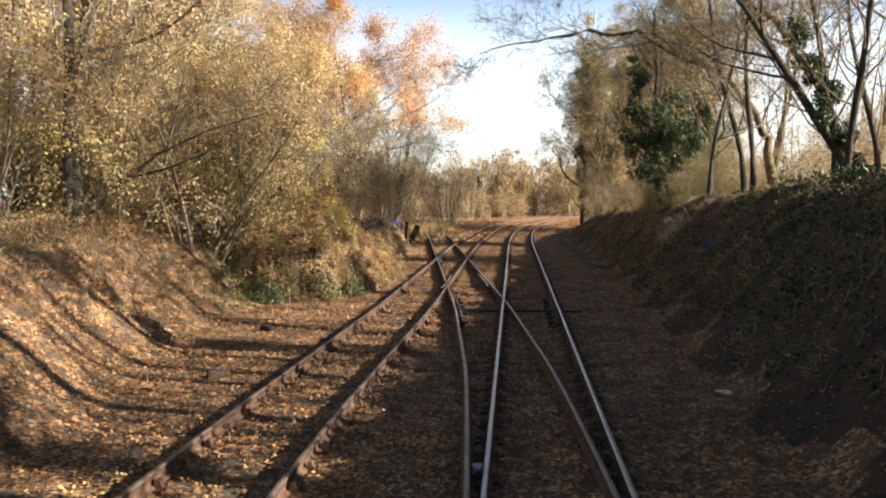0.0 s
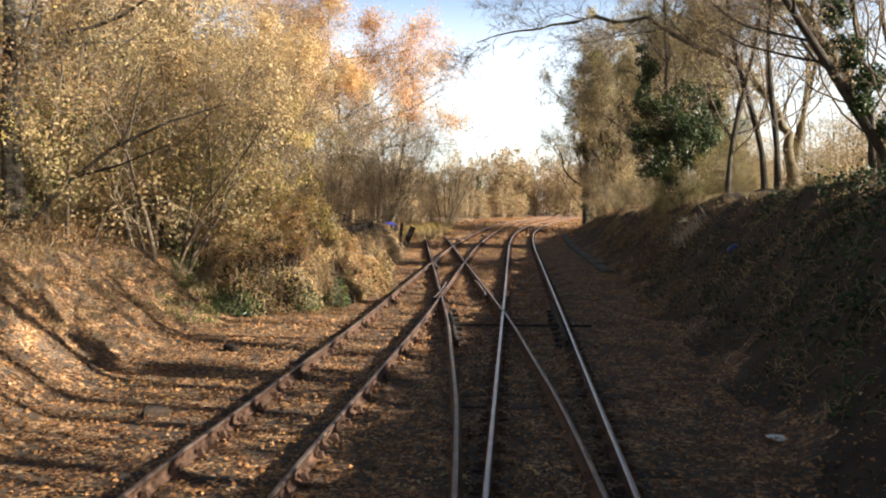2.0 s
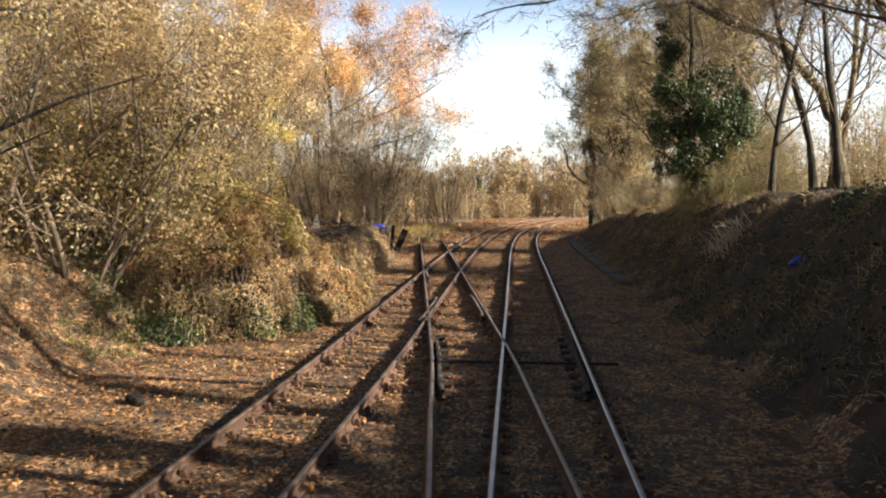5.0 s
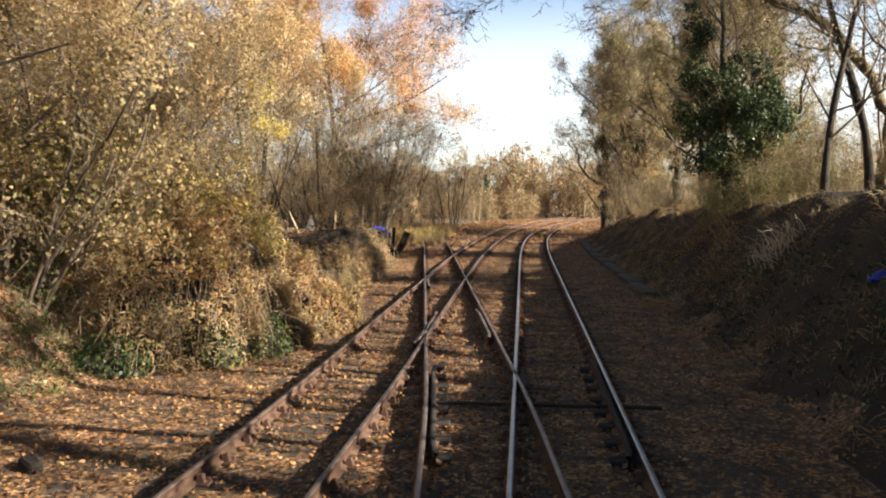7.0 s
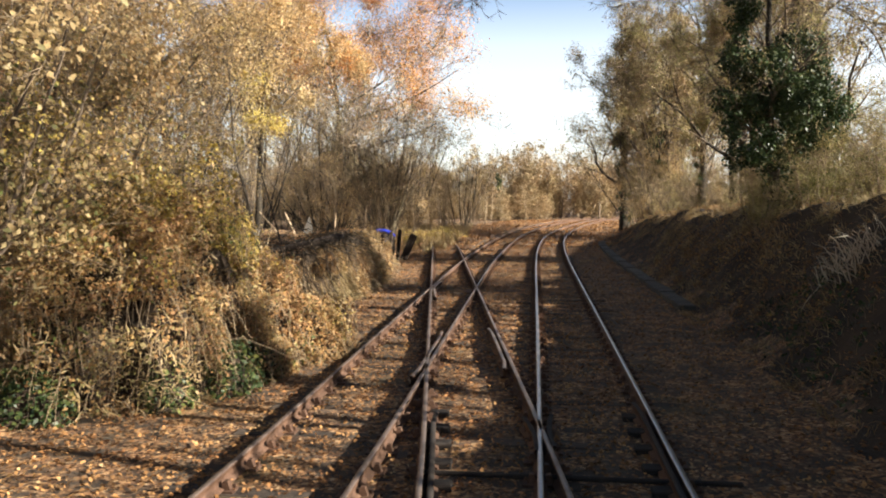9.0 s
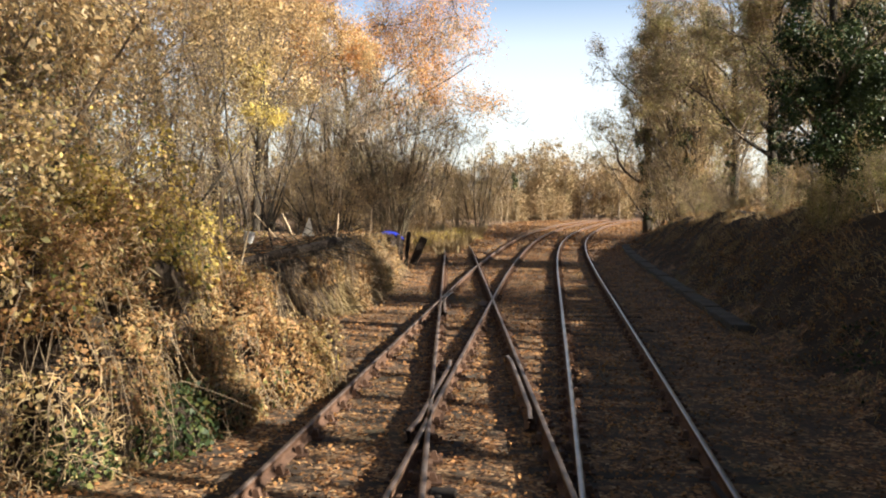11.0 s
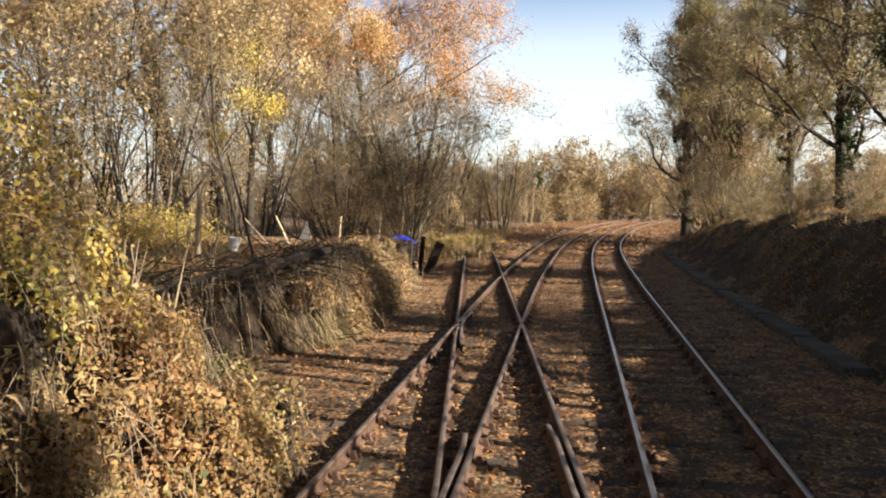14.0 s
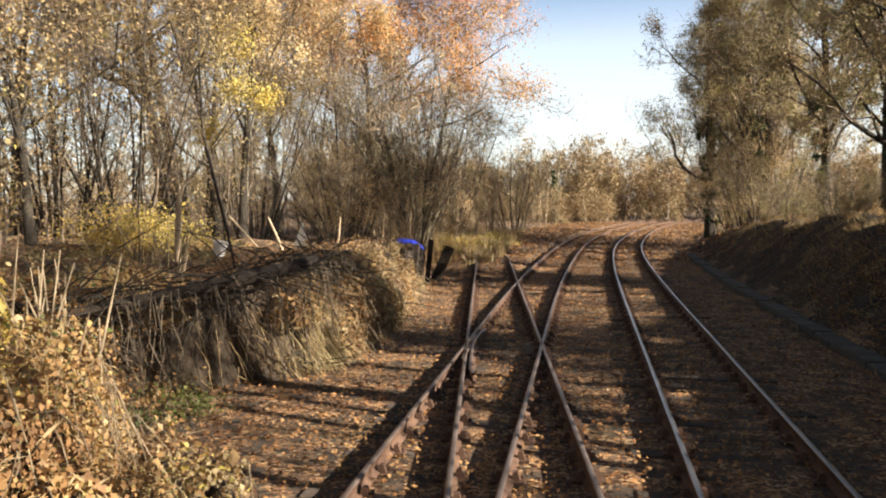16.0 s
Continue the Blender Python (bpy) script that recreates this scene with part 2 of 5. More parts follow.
class Tubes:
    """Collects tapered tubes along polylines."""

    def __init__(self):
        self.v, self.f, self.n = [], [], 0

    def add(self, pts, radii, k=3):
        pts = np.asarray(pts, float)
        n = len(pts)
        d = np.gradient(pts, axis=0)
        d /= np.linalg.norm(d, axis=1)[:, None] + 1e-9
        ref = np.array([0, 0, 1.0]) if abs(d[0, 2]) < 0.9 else np.array([1.0, 0, 0])
        a = np.cross(d, ref)
        a /= np.linalg.norm(a, axis=1)[:, None] + 1e-9
        b = np.cross(d, a)
        ang = np.arange(k) * 2 * math.pi / k
        ring = pts[:, None] + np.asarray(radii, float)[:, None, None] * (np.cos(ang)[None, :, None] * a[:, None] + np.sin(ang)[None, :, None] * b[:, None])
        i = self.n + np.arange((n - 1) * k).reshape(n - 1, k)
        j = self.n + np.arange(n - 1)[:, None] * k + (np.arange(k)[None] + 1) % k
        self.v.append(ring.reshape(-1, 3))
        self.f.append(np.stack([i, j, j + k, i + k], -1).reshape(-1, 4))
        self.n += n * k

    def mesh(self, name, material, smooth=True):
        return quads(name, np.concatenate(self.v), np.concatenate(self.f), [material], None, smooth)


def leaf_arrays(pos, size, rng, aspect=0.6, normal=None, spread=1.0, fold=0.18):
    """One folded rhombus a leaf."""
    pos = np.asarray(pos, float)
    n = len(pos)
    nrm = rng.normal(size=(n, 3)) * spread
    if normal is not None:
        nrm += normal
    nrm /= np.linalg.norm(nrm, axis=1)[:, None] + 1e-9
    u = np.cross(nrm, rng.normal(size=(n, 3)))
    u /= np.linalg.norm(u, axis=1)[:, None] + 1e-9
    w = np.cross(nrm, u)
    s = (np.asarray(size) * rng.uniform(0.6, 1.4, n))[:, None]
    base, tip = pos - u * s * 0.5, pos + u * s * 0.5
    lift = nrm * s * fold
    verts = np.stack([base, pos + w * s * aspect * 0.5 + lift, tip, pos - w * s * aspect * 0.5 + lift], 1).reshape(-1, 3)
    return verts, np.arange(4 * n).reshape(n, 4)


def blade_arrays(pos, direction, length, width, rng):
    """Thin bent blades: two quads each."""
    n = len(pos)
    side = np.cross(direction, rng.normal(size=(n, 3)))
    side /= np.linalg.norm(side, axis=1)[:, None] + 1e-9
    side *= width
    droop = np.array([0, 0, -1.0]) * (length * 0.25)[:, None]
    p1 = pos + direction * (length * 0.55)[:, None]
    p2 = pos + direction * length[:, None] + droop
    verts = np.stack([pos - side, pos + side, p1 + side * 0.7, p1 - side * 0.7, p2 + side * 0.15, p2 - side * 0.15], 1).reshape(-1, 3)
    i = np.arange(n)[:, None] * 6
    faces = np.concatenate([i + np.array([[0, 1, 2, 3]]), i + np.array([[3, 2, 4, 5]])])
    return verts, faces


def box_bm(sx, sy, sz, bevel=0.0, centre=(0, 0, 0)):
    bm = bmesh.new()
    bmesh.ops.create_cube(bm, size=1, matrix=Matrix.Translation(centre) @ Matrix.Diagonal((sx, sy, sz, 1)))
    if bevel:
        bmesh.ops.bevel(bm, geom=bm.edges[:], offset=bevel, segments=1, affect="EDGES")
    return bm


def curve_of(points):
    """Smooth monotone-free cubic through (y, x) control points; goes straight past its ends."""
    ys, xs = np.array([p[0] for p in points], float), np.array([p[1] for p in points], float)
    m = np.gradient(xs, ys)
    k = np.diff(xs) / np.diff(ys)
    m[1:-1] = np.where(k[:-1] * k[1:] <= 0, 0, np.sign(k[1:]) * np.minimum(np.abs(m[1:-1]), 3 * np.minimum(np.abs(k[:-1]), np.abs(k[1:]))))

    def at(y):
        y = np.asarray(y, float)
        i = np.clip(np.searchsorted(ys, y) - 1, 0, len(ys) - 2)
        h = ys[i + 1] - ys[i]
        t = np.clip((y - ys[i]) / h, 0, 1)
        x = (2 * t**3 - 3 * t**2 + 1) * xs[i] + (t**3 - 2 * t**2 + t) * h * m[i] + (-2 * t**3 + 3 * t**2) * xs[i + 1] + (t**3 - t**2) * h * m[i + 1]
        x = np.where(y < ys[0], xs[0] + (y - ys[0]) * m[0], x)
        return np.where(y > ys[-1], xs[-1] + (y - ys[-1]) * m[-1], x)

    return at


# ---- the plan ----
GAUGE, BED = 1.435, -0.19
MAIN = curve_of([(-40, -0.02), (7, 0.52), (14, 0.61), (25, 0.76), (36, 0.90), (45, 1.02), (55, 1.28), (64, 1.75), (75, 2.85), (90, 5.1), (105, 8.4), (125, 15.0)])
LEFT = curve_of([(-40, -3.6), (7, -2.90), (10, -2.86), (13, -2.76), (20, -2.53), (27, -2.45), (35, -2.36), (44, -2.24), (55, -1.86), (66, -1.25), (75, -0.45), (90, 1.7), (105, 5.0), (125, 11.6)])
SIDING = curve_of([(-3, 0.44), (2, 0.42), (7, 0.365), (9.1, 0.28), (13.2, 0.05), (16, -0.19), (19.6, -0.50), (23.7, -0.95), (28.2, -1.46), (35.4, -2.27), (44, -3.25), (55, -4.5), (62, -5.4)])
left_foot = curve_of([(-30, -4.8), (6, -5.0), (10, -5.4), (14, -6.3), (19, -6.7), (24, -6.3), (28, -6.0), (29.4, -6.6), (30.4, -7.3), (31.8, -7.3), (33, -6.2), (34, -5.4), (35.5, -5.2), (39, -5.3), (42, -5.6), (47, -6.1), (52, -6.3), (62, -7.0), (80, -6.0), (100, -3.0)])
left_high = curve_of([(-30, 2.4), (10, 2.1), (18, 2.0), (26, 1.5), (32, 1.25), (48, 1.3), (53, 0.75), (62, 0.35), (100, 0.15), (160, 0.0)])
left_wide = curve_of([(-30, 3.5), (18, 3.4), (26, 2.2), (29.5, 1.1), (33, 0.8), (48, 0.8), (56, 3.5), (100, 6.0)])
right_foot = curve_of([(-30, 2.7), (8, 3.1), (14, 3.4), (20, 3.6), (30, 3.95), (48, 4.05), (60, 4.5), (75, 6.2), (90, 8.6), (120, 17.0)])
right_high = curve_of([(-30, 3.6), (10, 3.45), (20, 3.15), (28, 2.9), (36, 2.58), (45, 2.25), (60, 1.6), (75, 0.7), (90, 0.4), (160, 0.2)])
right_wide = curve_of([(-30, 3.6), (20, 3.4), (30, 3.2), (45, 3.0), (75, 3.5), (120, 4.0)])


def smooth(t):
    t = np.clip(t, 0, 1)
    return t * t * (3 - 2 * t)


def bumps(x, y):
    return (np.sin(x * 1.7 + 2.1 * np.sin(y * 0.6)) * np.sin(y * 1.3 + 1.7 * np.sin(x * 0.8)) * 0.06
            + np.sin(x * 4.3 + y * 1.9) * np.sin(y * 3.7 - x * 1.1) * 0.03)


def ground_z(x, y):
    x, y = np.asarray(x, float), np.asarray(y, float)
    dl, dr = left_foot(y) - x, x - right_foot(y)
    jag = 0.2 + 0.8 * smooth((y - 24) / 7)
    hl, hr = smooth(dl / (left_wide(y) * (1 + 0.35 * jag * np.sin(y * 2.1 + x)))), smooth(dr / right_wide(y))
    z = BED + hl * left_high(y) * (1 + 0.14 * jag * np.sin(y * 1.55) + 0.07 * jag * np.sin(y * 3.9 + 1)) + hr * right_high(y)
    z = z + np.clip(dl - 5, 0, 60) * 0.012 + np.clip(dr - 4, 0, 60) * 0.02
    rough = np.clip(np.maximum(dl, dr) * 0.8, 0, 1)
    z = z + bumps(x, y) * (0.12 + 1.3 * rough + 1.2 * np.clip(dr * 0.8, 0, 1))
    z = z + 0.14 * smooth((y - 50) / 8) * smooth((-1.2 - (x - SIDING(y))) / -2.0 + 0.2) * (x < LEFT(y) - 1.3)
    return z


def on_ground(x, y, sink=0.0):
    return float(ground_z(x, y)) - sink


# ---- ground: one sheet to the horizon ----
gx = np.concatenate([[-600, -300, -150, -90, -60, -42, -32, -26, -22, -19, -17, -15.5, -14, -13], np.arange(-12, 11.01, 0.22), [12, 13, 14.5, 16, 18, 21, 25, 32, 42, 60, 90, 150, 300, 600]])
gy = np.concatenate([[-300, -120, -60, -35, -20, -12, -6, -2], np.arange(1, 62, 0.26), np.arange(62, 110, 1.0), [112, 116, 122, 130, 145, 170, 220, 320, 500, 900]])
X, Y = np.meshgrid(gx, gy)
Z = ground_z(X, Y)
ny, nx = X.shape
idx = np.arange(ny * nx).reshape(ny, nx)
# Right bank and left hollow take the earth darkened for shade.
ground = new("ground", quads("ground", np.stack([X, Y, Z], -1).reshape(-1, 3), np.stack([idx[:-1, :-1], idx[:-1, 1:], idx[1:, 1:], idx[1:, :-1]], -1).reshape(-1, 4), [GROUND, SHADE_EARTH],
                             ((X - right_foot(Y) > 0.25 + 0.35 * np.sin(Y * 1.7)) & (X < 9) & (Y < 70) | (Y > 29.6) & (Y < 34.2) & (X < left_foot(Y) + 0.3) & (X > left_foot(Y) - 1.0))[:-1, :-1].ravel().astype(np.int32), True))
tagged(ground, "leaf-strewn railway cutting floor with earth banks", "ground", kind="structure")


# ---- railway tracks ----
PROFILE = [(-0.07, -0.158), (0.07, -0.158), (0.07, -0.146), (0.012, -0.125), (0.010, -0.045), (0.031, -0.034), (0.032, -0.008), (0.023, 0.0), (-0.023, 0.0), (-0.032, -0.008), (-0.031, -0.034), (-0.010, -0.045), (-0.012, -0.125), (-0.07, -0.146)]


def rail_mesh(path, offset, y0, y1, top, step=0.8, dz=0.0):
    ys = np.linspace(y0, y1, max(3, int((y1 - y0) / step) + 1))
    xs = path(ys)
    slope = np.gradient(xs, ys)
    nrm = np.stack([np.ones_like(slope), -slope], 1) / np.sqrt(1 + slope**2)[:, None]
    k = len(PROFILE)
    v = np.zeros((len(ys), k, 3))
    for i, (px, pz) in enumerate(PROFILE):
        v[:, i, 0] = xs + nrm[:, 0] * (offset + px)
        v[:, i, 1] = ys + nrm[:, 1] * (offset + px)
        v[:, i, 2] = pz + dz
    i = np.arange((len(ys) - 1) * k).reshape(-1, k)
    j = np.arange(len(ys) - 1)[:, None] * k + (np.arange(k)[None] + 1) % k
    f = np.stack([i, i + k, j + k, j], -1)
    mi = np.zeros((len(ys) - 1, k), np.int32)
    mi[:, 6:9] = 1
    return quads("rail", v.reshape(-1, 3), f.reshape(-1, 4), [RUST, top], mi.ravel())


def chair_mesh():
    """Cast chair: base plate and two ribbed jaws beside the web."""
    bm = bmesh.new()
    def add(sx, sy, sz, c, taper=1.0):
        g = bmesh.ops.create_cube(bm, size=1, matrix=Matrix.Translation(c) @ Matrix.Diagonal((sx, sy, sz, 1)))
        for v in g["verts"]:
            if v.co.z > c[2] and taper != 1.0:
                v.co.x = c[0] + (v.co.x - c[0]) * taper
    add(0.36, 0.17, 0.03, (0, 0, -0.168))
    for s in (-1, 1):
        add(0.10, 0.07, 0.09, (s * 0.085, 0, -0.11), 0.45)
        add(0.035, 0.035, 0.05, (s * 0.15, 0.05, -0.14))
    me = bpy.data.meshes.new("chair")
    bm.to_mesh(me)
    bm.free()
    me.materials.append(RUST)
    return me


def sleeper_mesh(length):
    bm = box_bm(length, 0.24, 0.15, 0.012)
    for v in bm.verts:
        v.co.z += 0.012 * math.sin(v.co.x * 3.1)
    me = bpy.data.meshes.new("sleeper")
    bm.to_mesh(me)
    bm.free()
    me.materials.append(SLEEPER)
    return me


RAIL = 0.705
CHAIR, SLEEPER_ME = chair_mesh(), sleeper_mesh(2.5)
rngp = np.random.default_rng(5)


def track(label, path, y0, y1, top, sleepers_to, first, gap=(0, 0)):
    t = thing("railway_track", Matrix.Identity(4), label, "railway track", "tracks", "structure")
    for s in (-1, 1):
        part("rail", rail_mesh(path, s * RAIL, y0, y1, top), None, t)
    for y in np.arange(first, sleepers_to, 0.66):
        x, a = float(path(y)), math.atan(float(path(y + 0.5) - path(y - 0.5)))
        if not gap[0] < y < gap[1]:
            o = part("sleeper", SLEEPER_ME, None, t)
            o.matrix_local = pose(x + rngp.normal(0, 0.02), y, -0.268 + rngp.normal(0, 0.008), 0, rngp.normal(0, 0.5), -math.degrees(a) + rngp.normal(0, 0.8))
        for s in (-1, 1):
            c = part("chair", CHAIR, None, t)
            c.matrix_local = pose(x + s * RAIL * math.cos(a), y - s * 0.75 * math.sin(a), 0, 0, 0, -math.degrees(a))
    return t


main_track = track("main railway track with polished rails among fallen leaves", MAIN, -40, 125, POLISHED, 80, 4.1)
left_track = track("disused rusty railway track on raised iron chairs", LEFT, -40, 125, RUST_TOP, 80, 4.3)
siding_track = track("rusty diverging railway track crossing the disused line", SIDING, 0.5, 61, RUST_TOP, 60, 20.2, (22, 42))


def short_rail(name, path, offset, y0, y1, parent, label, material=RUST_TOP, dz=0.0):
    """A guard rail with its ends flared away from the running rail."""
    sgn = 1 if offset < 0 else -1
    L = y1 - y0
    def bent(y):
        e = np.clip(0.5 - np.minimum(y - y0, y1 - y), 0, 1) / 0.5
        return path(y) + sgn * 0.04 * e
    return part(name, rail_mesh(bent, offset, y0, y1, material, 0.25, dz), None, parent, label)


IN = RAIL - 0.11
short_rail("check_rail", MAIN, IN, 17.6, 22.6, main_track, "dark guard rail beside the running rail", IRON)
short_rail("check_rail", SIDING, -IN, 17.6, 22.0, siding_track, "dark guard rail beside the running rail", IRON)
short_rail("check_rail", SIDING, IN, 24.6, 28.4, siding_track, "rusty guard rail at the crossing")
short_rail("check_rail", LEFT, -IN, 34.6, 37.6, left_track, "rusty guard rail at the crossing")
short_rail("check_rail", SIDING, -IN, 33.6, 37.0, siding_track, "rusty guard rail at the crossing")
short_rail("check_rail", LEFT, IN, 24.0, 28.0, left_track, "rusty guard rail at the crossing")
short_rail("wing_rail", MAIN, -IN, 20.7, 21.9, main_track, "dark wing rail of the frog", IRON)
short_rail("wing_rail", SIDING, IN, 20.5, 21.7, siding_track, "dark wing rail of the frog", IRON)
# guard-rail blocks, and a rod across the frog
for y in np.arange(17.8, 22.5, 0.66):
    for path, s in ((MAIN, 1), (SIDING, -1)):
        o = part("chair_block", box_bm(0.26, 0.2, 0.08, 0.015), IRON, main_track if s > 0 else siding_track, "black iron check-rail block")
        o.matrix_local = pose(float(path(y)) + s * (IN - 0.08), y, -0.16)
rod = part("stretcher_rod", box_bm(3.3, 0.05, 0.05, 0.012), IRON, main_track, "black iron rod across the rails")
rod.matrix_local = pose(0.35, 20.0, -0.12, 0, 0, -1.5)
for y, x in ((25.1, -1.85), (35.8, -2.98), (36.3, -1.78), (46.0, -2.88)):
    o = part("crossing_plate", box_bm(0.42, 0.9, 0.03, 0.006), RUST, siding_track, "rusty base plate under the rail crossing")
    o.matrix_local = pose(x, y, -0.165, 0, 0, 4)


# ---- concrete trough along the foot of the bank ----
trough = thing("cable_trough", Matrix.Identity(4), "damp grey concrete cable trough along the bank foot", "cable trough", kind="structure")
LID = bpy.data.meshes.new("lid")
lb = box_bm(0.42, 0.96, 0.16, 0.015)
lb.to_mesh(LID)
lb.free()
LID.materials.append(CONCRETE)
for y in np.arange(33, 62, 1.0):
    o = part("lid", LID, None, trough)
    a = math.atan(float(right_foot(y + 0.5) - right_foot(y - 0.5)))
    o.matrix_local = pose(float(right_foot(y)) + 0.0, y, BED + 0.07 + 0.02 * math.sin(y * 2.3), random.uniform(-0.6, 0.6), random.uniform(-1.5, 1.5), -math.degrees(a))


# ---- trees ----
def unit(v):
    return v / (np.linalg.norm(v) + 1e-9)


class Plant:
    """Grows branches level by level; keeps wood (thick), twigs (thin) and leaf places."""

    def __init__(self, seed, spec):
        self.r, self.s = np.random.default_rng(seed), spec
        self.wood, self.twig, self.tips = Tubes(), Tubes(), []

    def turn(self, d, angle):
        side = unit(np.cross(d, self.r.normal(size=3)))
        return unit(d * math.cos(angle) + side * math.sin(angle))

    def grow(self, p, d, length, radius, lev):
        s, r = self.s, self.r
        n = s["segs"][lev]
        pts, step = [p], length / n
        for i in range(n):
            d = unit(d + r.normal(size=3) * s["wander"][lev] + np.array([0, 0, s["up"][lev]]))
            p = p + d * step
            pts.append(p)
        if lev == 0 and "spine" in s:
            sp = np.array(s["spine"], float)
            u = np.linspace(0, len(sp) - 1, 3 * len(sp) - 2)
            pts = np.stack([np.interp(u, np.arange(len(sp)), sp[:, k]) for k in range(3)], 1)
            pts[1:-1] = (pts[:-2] + 2 * pts[1:-1] + pts[2:]) / 4
            pts[2:] += r.normal(size=(len(pts) - 2, 3)) * 0.07
        pts = np.array(pts)
        n = len(pts) - 1
        end = s.get("end", 0.25) if lev < len(s["kids"]) else 0.35
        radii = radius * np.linspace(1, end, n + 1)
        if lev == 0:
            radii = radii * r.uniform(0.86, 1.16, n + 1)
        if lev == 0 and s.get("flare"):
            radii[0] *= s["flare"]
        (self.wood if lev < s["wood"] else self.twig).add(pts, radii, s["sides"][lev])
        if lev >= s["leafy"]:
            self.tips.append((pts[0], pts[-1]))
        if lev < len(s["kids"]):
            lo = s["start"][lev]
            for c in range(s["kids"][lev]):
                f = lo + (1 - lo) * (c + r.uniform(0, 1)) / s["kids"][lev]
                g = f * n
                i = min(int(g), n - 1)
                q = pts[i] + (pts[i + 1] - pts[i]) * (g - i)
                dd = unit(pts[i + 1] - pts[i])
                a = radians(s["angle"][lev] * r.uniform(0.7, 1.3))
                rr = radius * (1 - f * (1 - end))
                self.grow(q, self.turn(dd, a), length * s["ratio"][lev] * r.uniform(0.7, 1.25) * (1.15 - 0.55 * f), max(rr * s.get("slim", 0.48), s["thin"]), lev + 1)

    def leaves(self, count, size, aspect=0.6, jitter=0.12, keep=None, spread=1.0, normal=None, clump=0.3, even=0.025):
        a, b = np.array([t[0] for t in self.tips]), np.array([t[1] for t in self.tips])
        if keep is not None:
            ok = keep((a + b) / 2)
            a, b = a[ok], b[ok]
        c = (a + b) * 0.5
        k = clump * 6.3
        w = even + np.clip(np.sin(c[:, 0] * k + 1.3 * np.sin(c[:, 2] * k * 0.7)) * np.sin(c[:, 1] * k + c[:, 2] * k * 0.6) + np.sin(c[:, 2] * k * 1.1 + c[:, 0] * k * 0.5) * 0.6, 0, 2) ** 1.3
        i = self.r.choice(len(a), count, p=w / w.sum())
        pos = a[i] + (b[i] - a[i]) * self.r.uniform(0.1, 1.05, count)[:, None] + self.r.normal(size=(count, 3)) * jitter
        if normal is None:
            mid = pos.mean(0) * np.array([1, 1, 0.8])
            out = pos - mid
            normal = 0.9 * out / (np.linalg.norm(out, axis=1)[:, None] + 1e-6) + np.array([0.25, -0.1, 0.45])
            spread = 0.6 * spread
        return leaf_arrays(pos, size, self.r, aspect, normal, spread)


def plant_thing(name, label, category, group, seed, spec, leaf=None, bark=None, twig=None, extra=None):
    """A tree or shrub at the origin: trunk, twigs and leaves as parts."""
    g = Plant(seed, spec)
    for k in range(spec.get("stems", 1)):
        a = g.r.uniform(0, 2 * math.pi)
        off = np.array([math.cos(a), math.sin(a), 0]) * spec.get("clump", 0) * g.r.uniform(0.3, 1)
        tilt = spec.get("tilt", 0.03)
        d = unit(np.array([math.cos(a) * tilt * g.r.uniform(0.3, 1.3) + spec.get("lean", (0, 0))[0], math.sin(a) * tilt * g.r.uniform(0.3, 1.3) + spec.get("lean", (0, 0))[1], 1.0]))
        h = spec["height"] * (g.r.uniform(0.65, 1.0) if spec.get("stems", 1) > 1 else 1)
        g.grow(off + np.array([0, 0, -0.25]), d, h, spec["radius"] * (g.r.uniform(0.6, 1.0) if spec.get("stems", 1) > 1 else 1), 0)
    t = thing(name, Matrix.Identity(4), label, category, group)
    part("trunk", g.wood.mesh("trunk", bark or BARK), None, t)
    if g.twig.n:
        part("crown", g.twig.mesh("crown", twig or TWIG, False), None, t)
    for nm, m, count, size, kw in leaf or ():
        v, f = g.leaves(count, size, **kw)
        part(nm, quads(nm, v, f, [m]), None, t)
    if extra:
        extra(t, g)
    return t


OAK = dict(height=11, radius=0.26, flare=1.5, segs=(7, 6, 4, 2, 1), wander=(0.06, 0.16, 0.2, 0.22, 0.2), up=(0.02, 0.05, 0.02, 0.0, -0.02), sides=(7, 5, 4, 3, 3),
           kids=(9, 6, 5, 4), start=(0.35, 0.25, 0.2, 0.2), angle=(55, 45, 42, 40), ratio=(0.55, 0.55, 0.5, 0.5), thin=0.010, wood=2, leafy=3)
THIN = dict(height=11, radius=0.12, flare=1.4, segs=(13, 5, 3, 1), wander=(0.055, 0.15, 0.2, 0.2), up=(0.02, 0.1, 0.03, 0.0), sides=(6, 4, 3, 3),
            kids=(14, 7, 5), start=(0.42, 0.2, 0.2), angle=(45, 42, 40), ratio=(0.32, 0.5, 0.5), thin=0.008, wood=1, leafy=2)
SHRUB = dict(height=4.2, radius=0.045, stems=9, clump=0.5, tilt=0.45, segs=(6, 4, 2, 1), wander=(0.10, 0.18, 0.22, 0.2), up=(0.0, 0.0, -0.03, -0.05), sides=(5, 3, 3, 3),
             kids=(8, 4, 3), start=(0.15, 0.2, 0.2), angle=(48, 45, 42), ratio=(0.42, 0.5, 0.5), thin=0.005, wood=1, leafy=2)
HAZEL = dict(height=7.5, radius=0.05, stems=14, clump=0.6, tilt=0.5, segs=(7, 4, 2), wander=(0.06, 0.13, 0.18), up=(0.0, 0.04, 0.0), sides=(5, 3, 3),
             kids=(12, 6), start=(0.25, 0.2), angle=(36, 38), ratio=(0.30, 0.5), thin=0.007, wood=1, leafy=1)


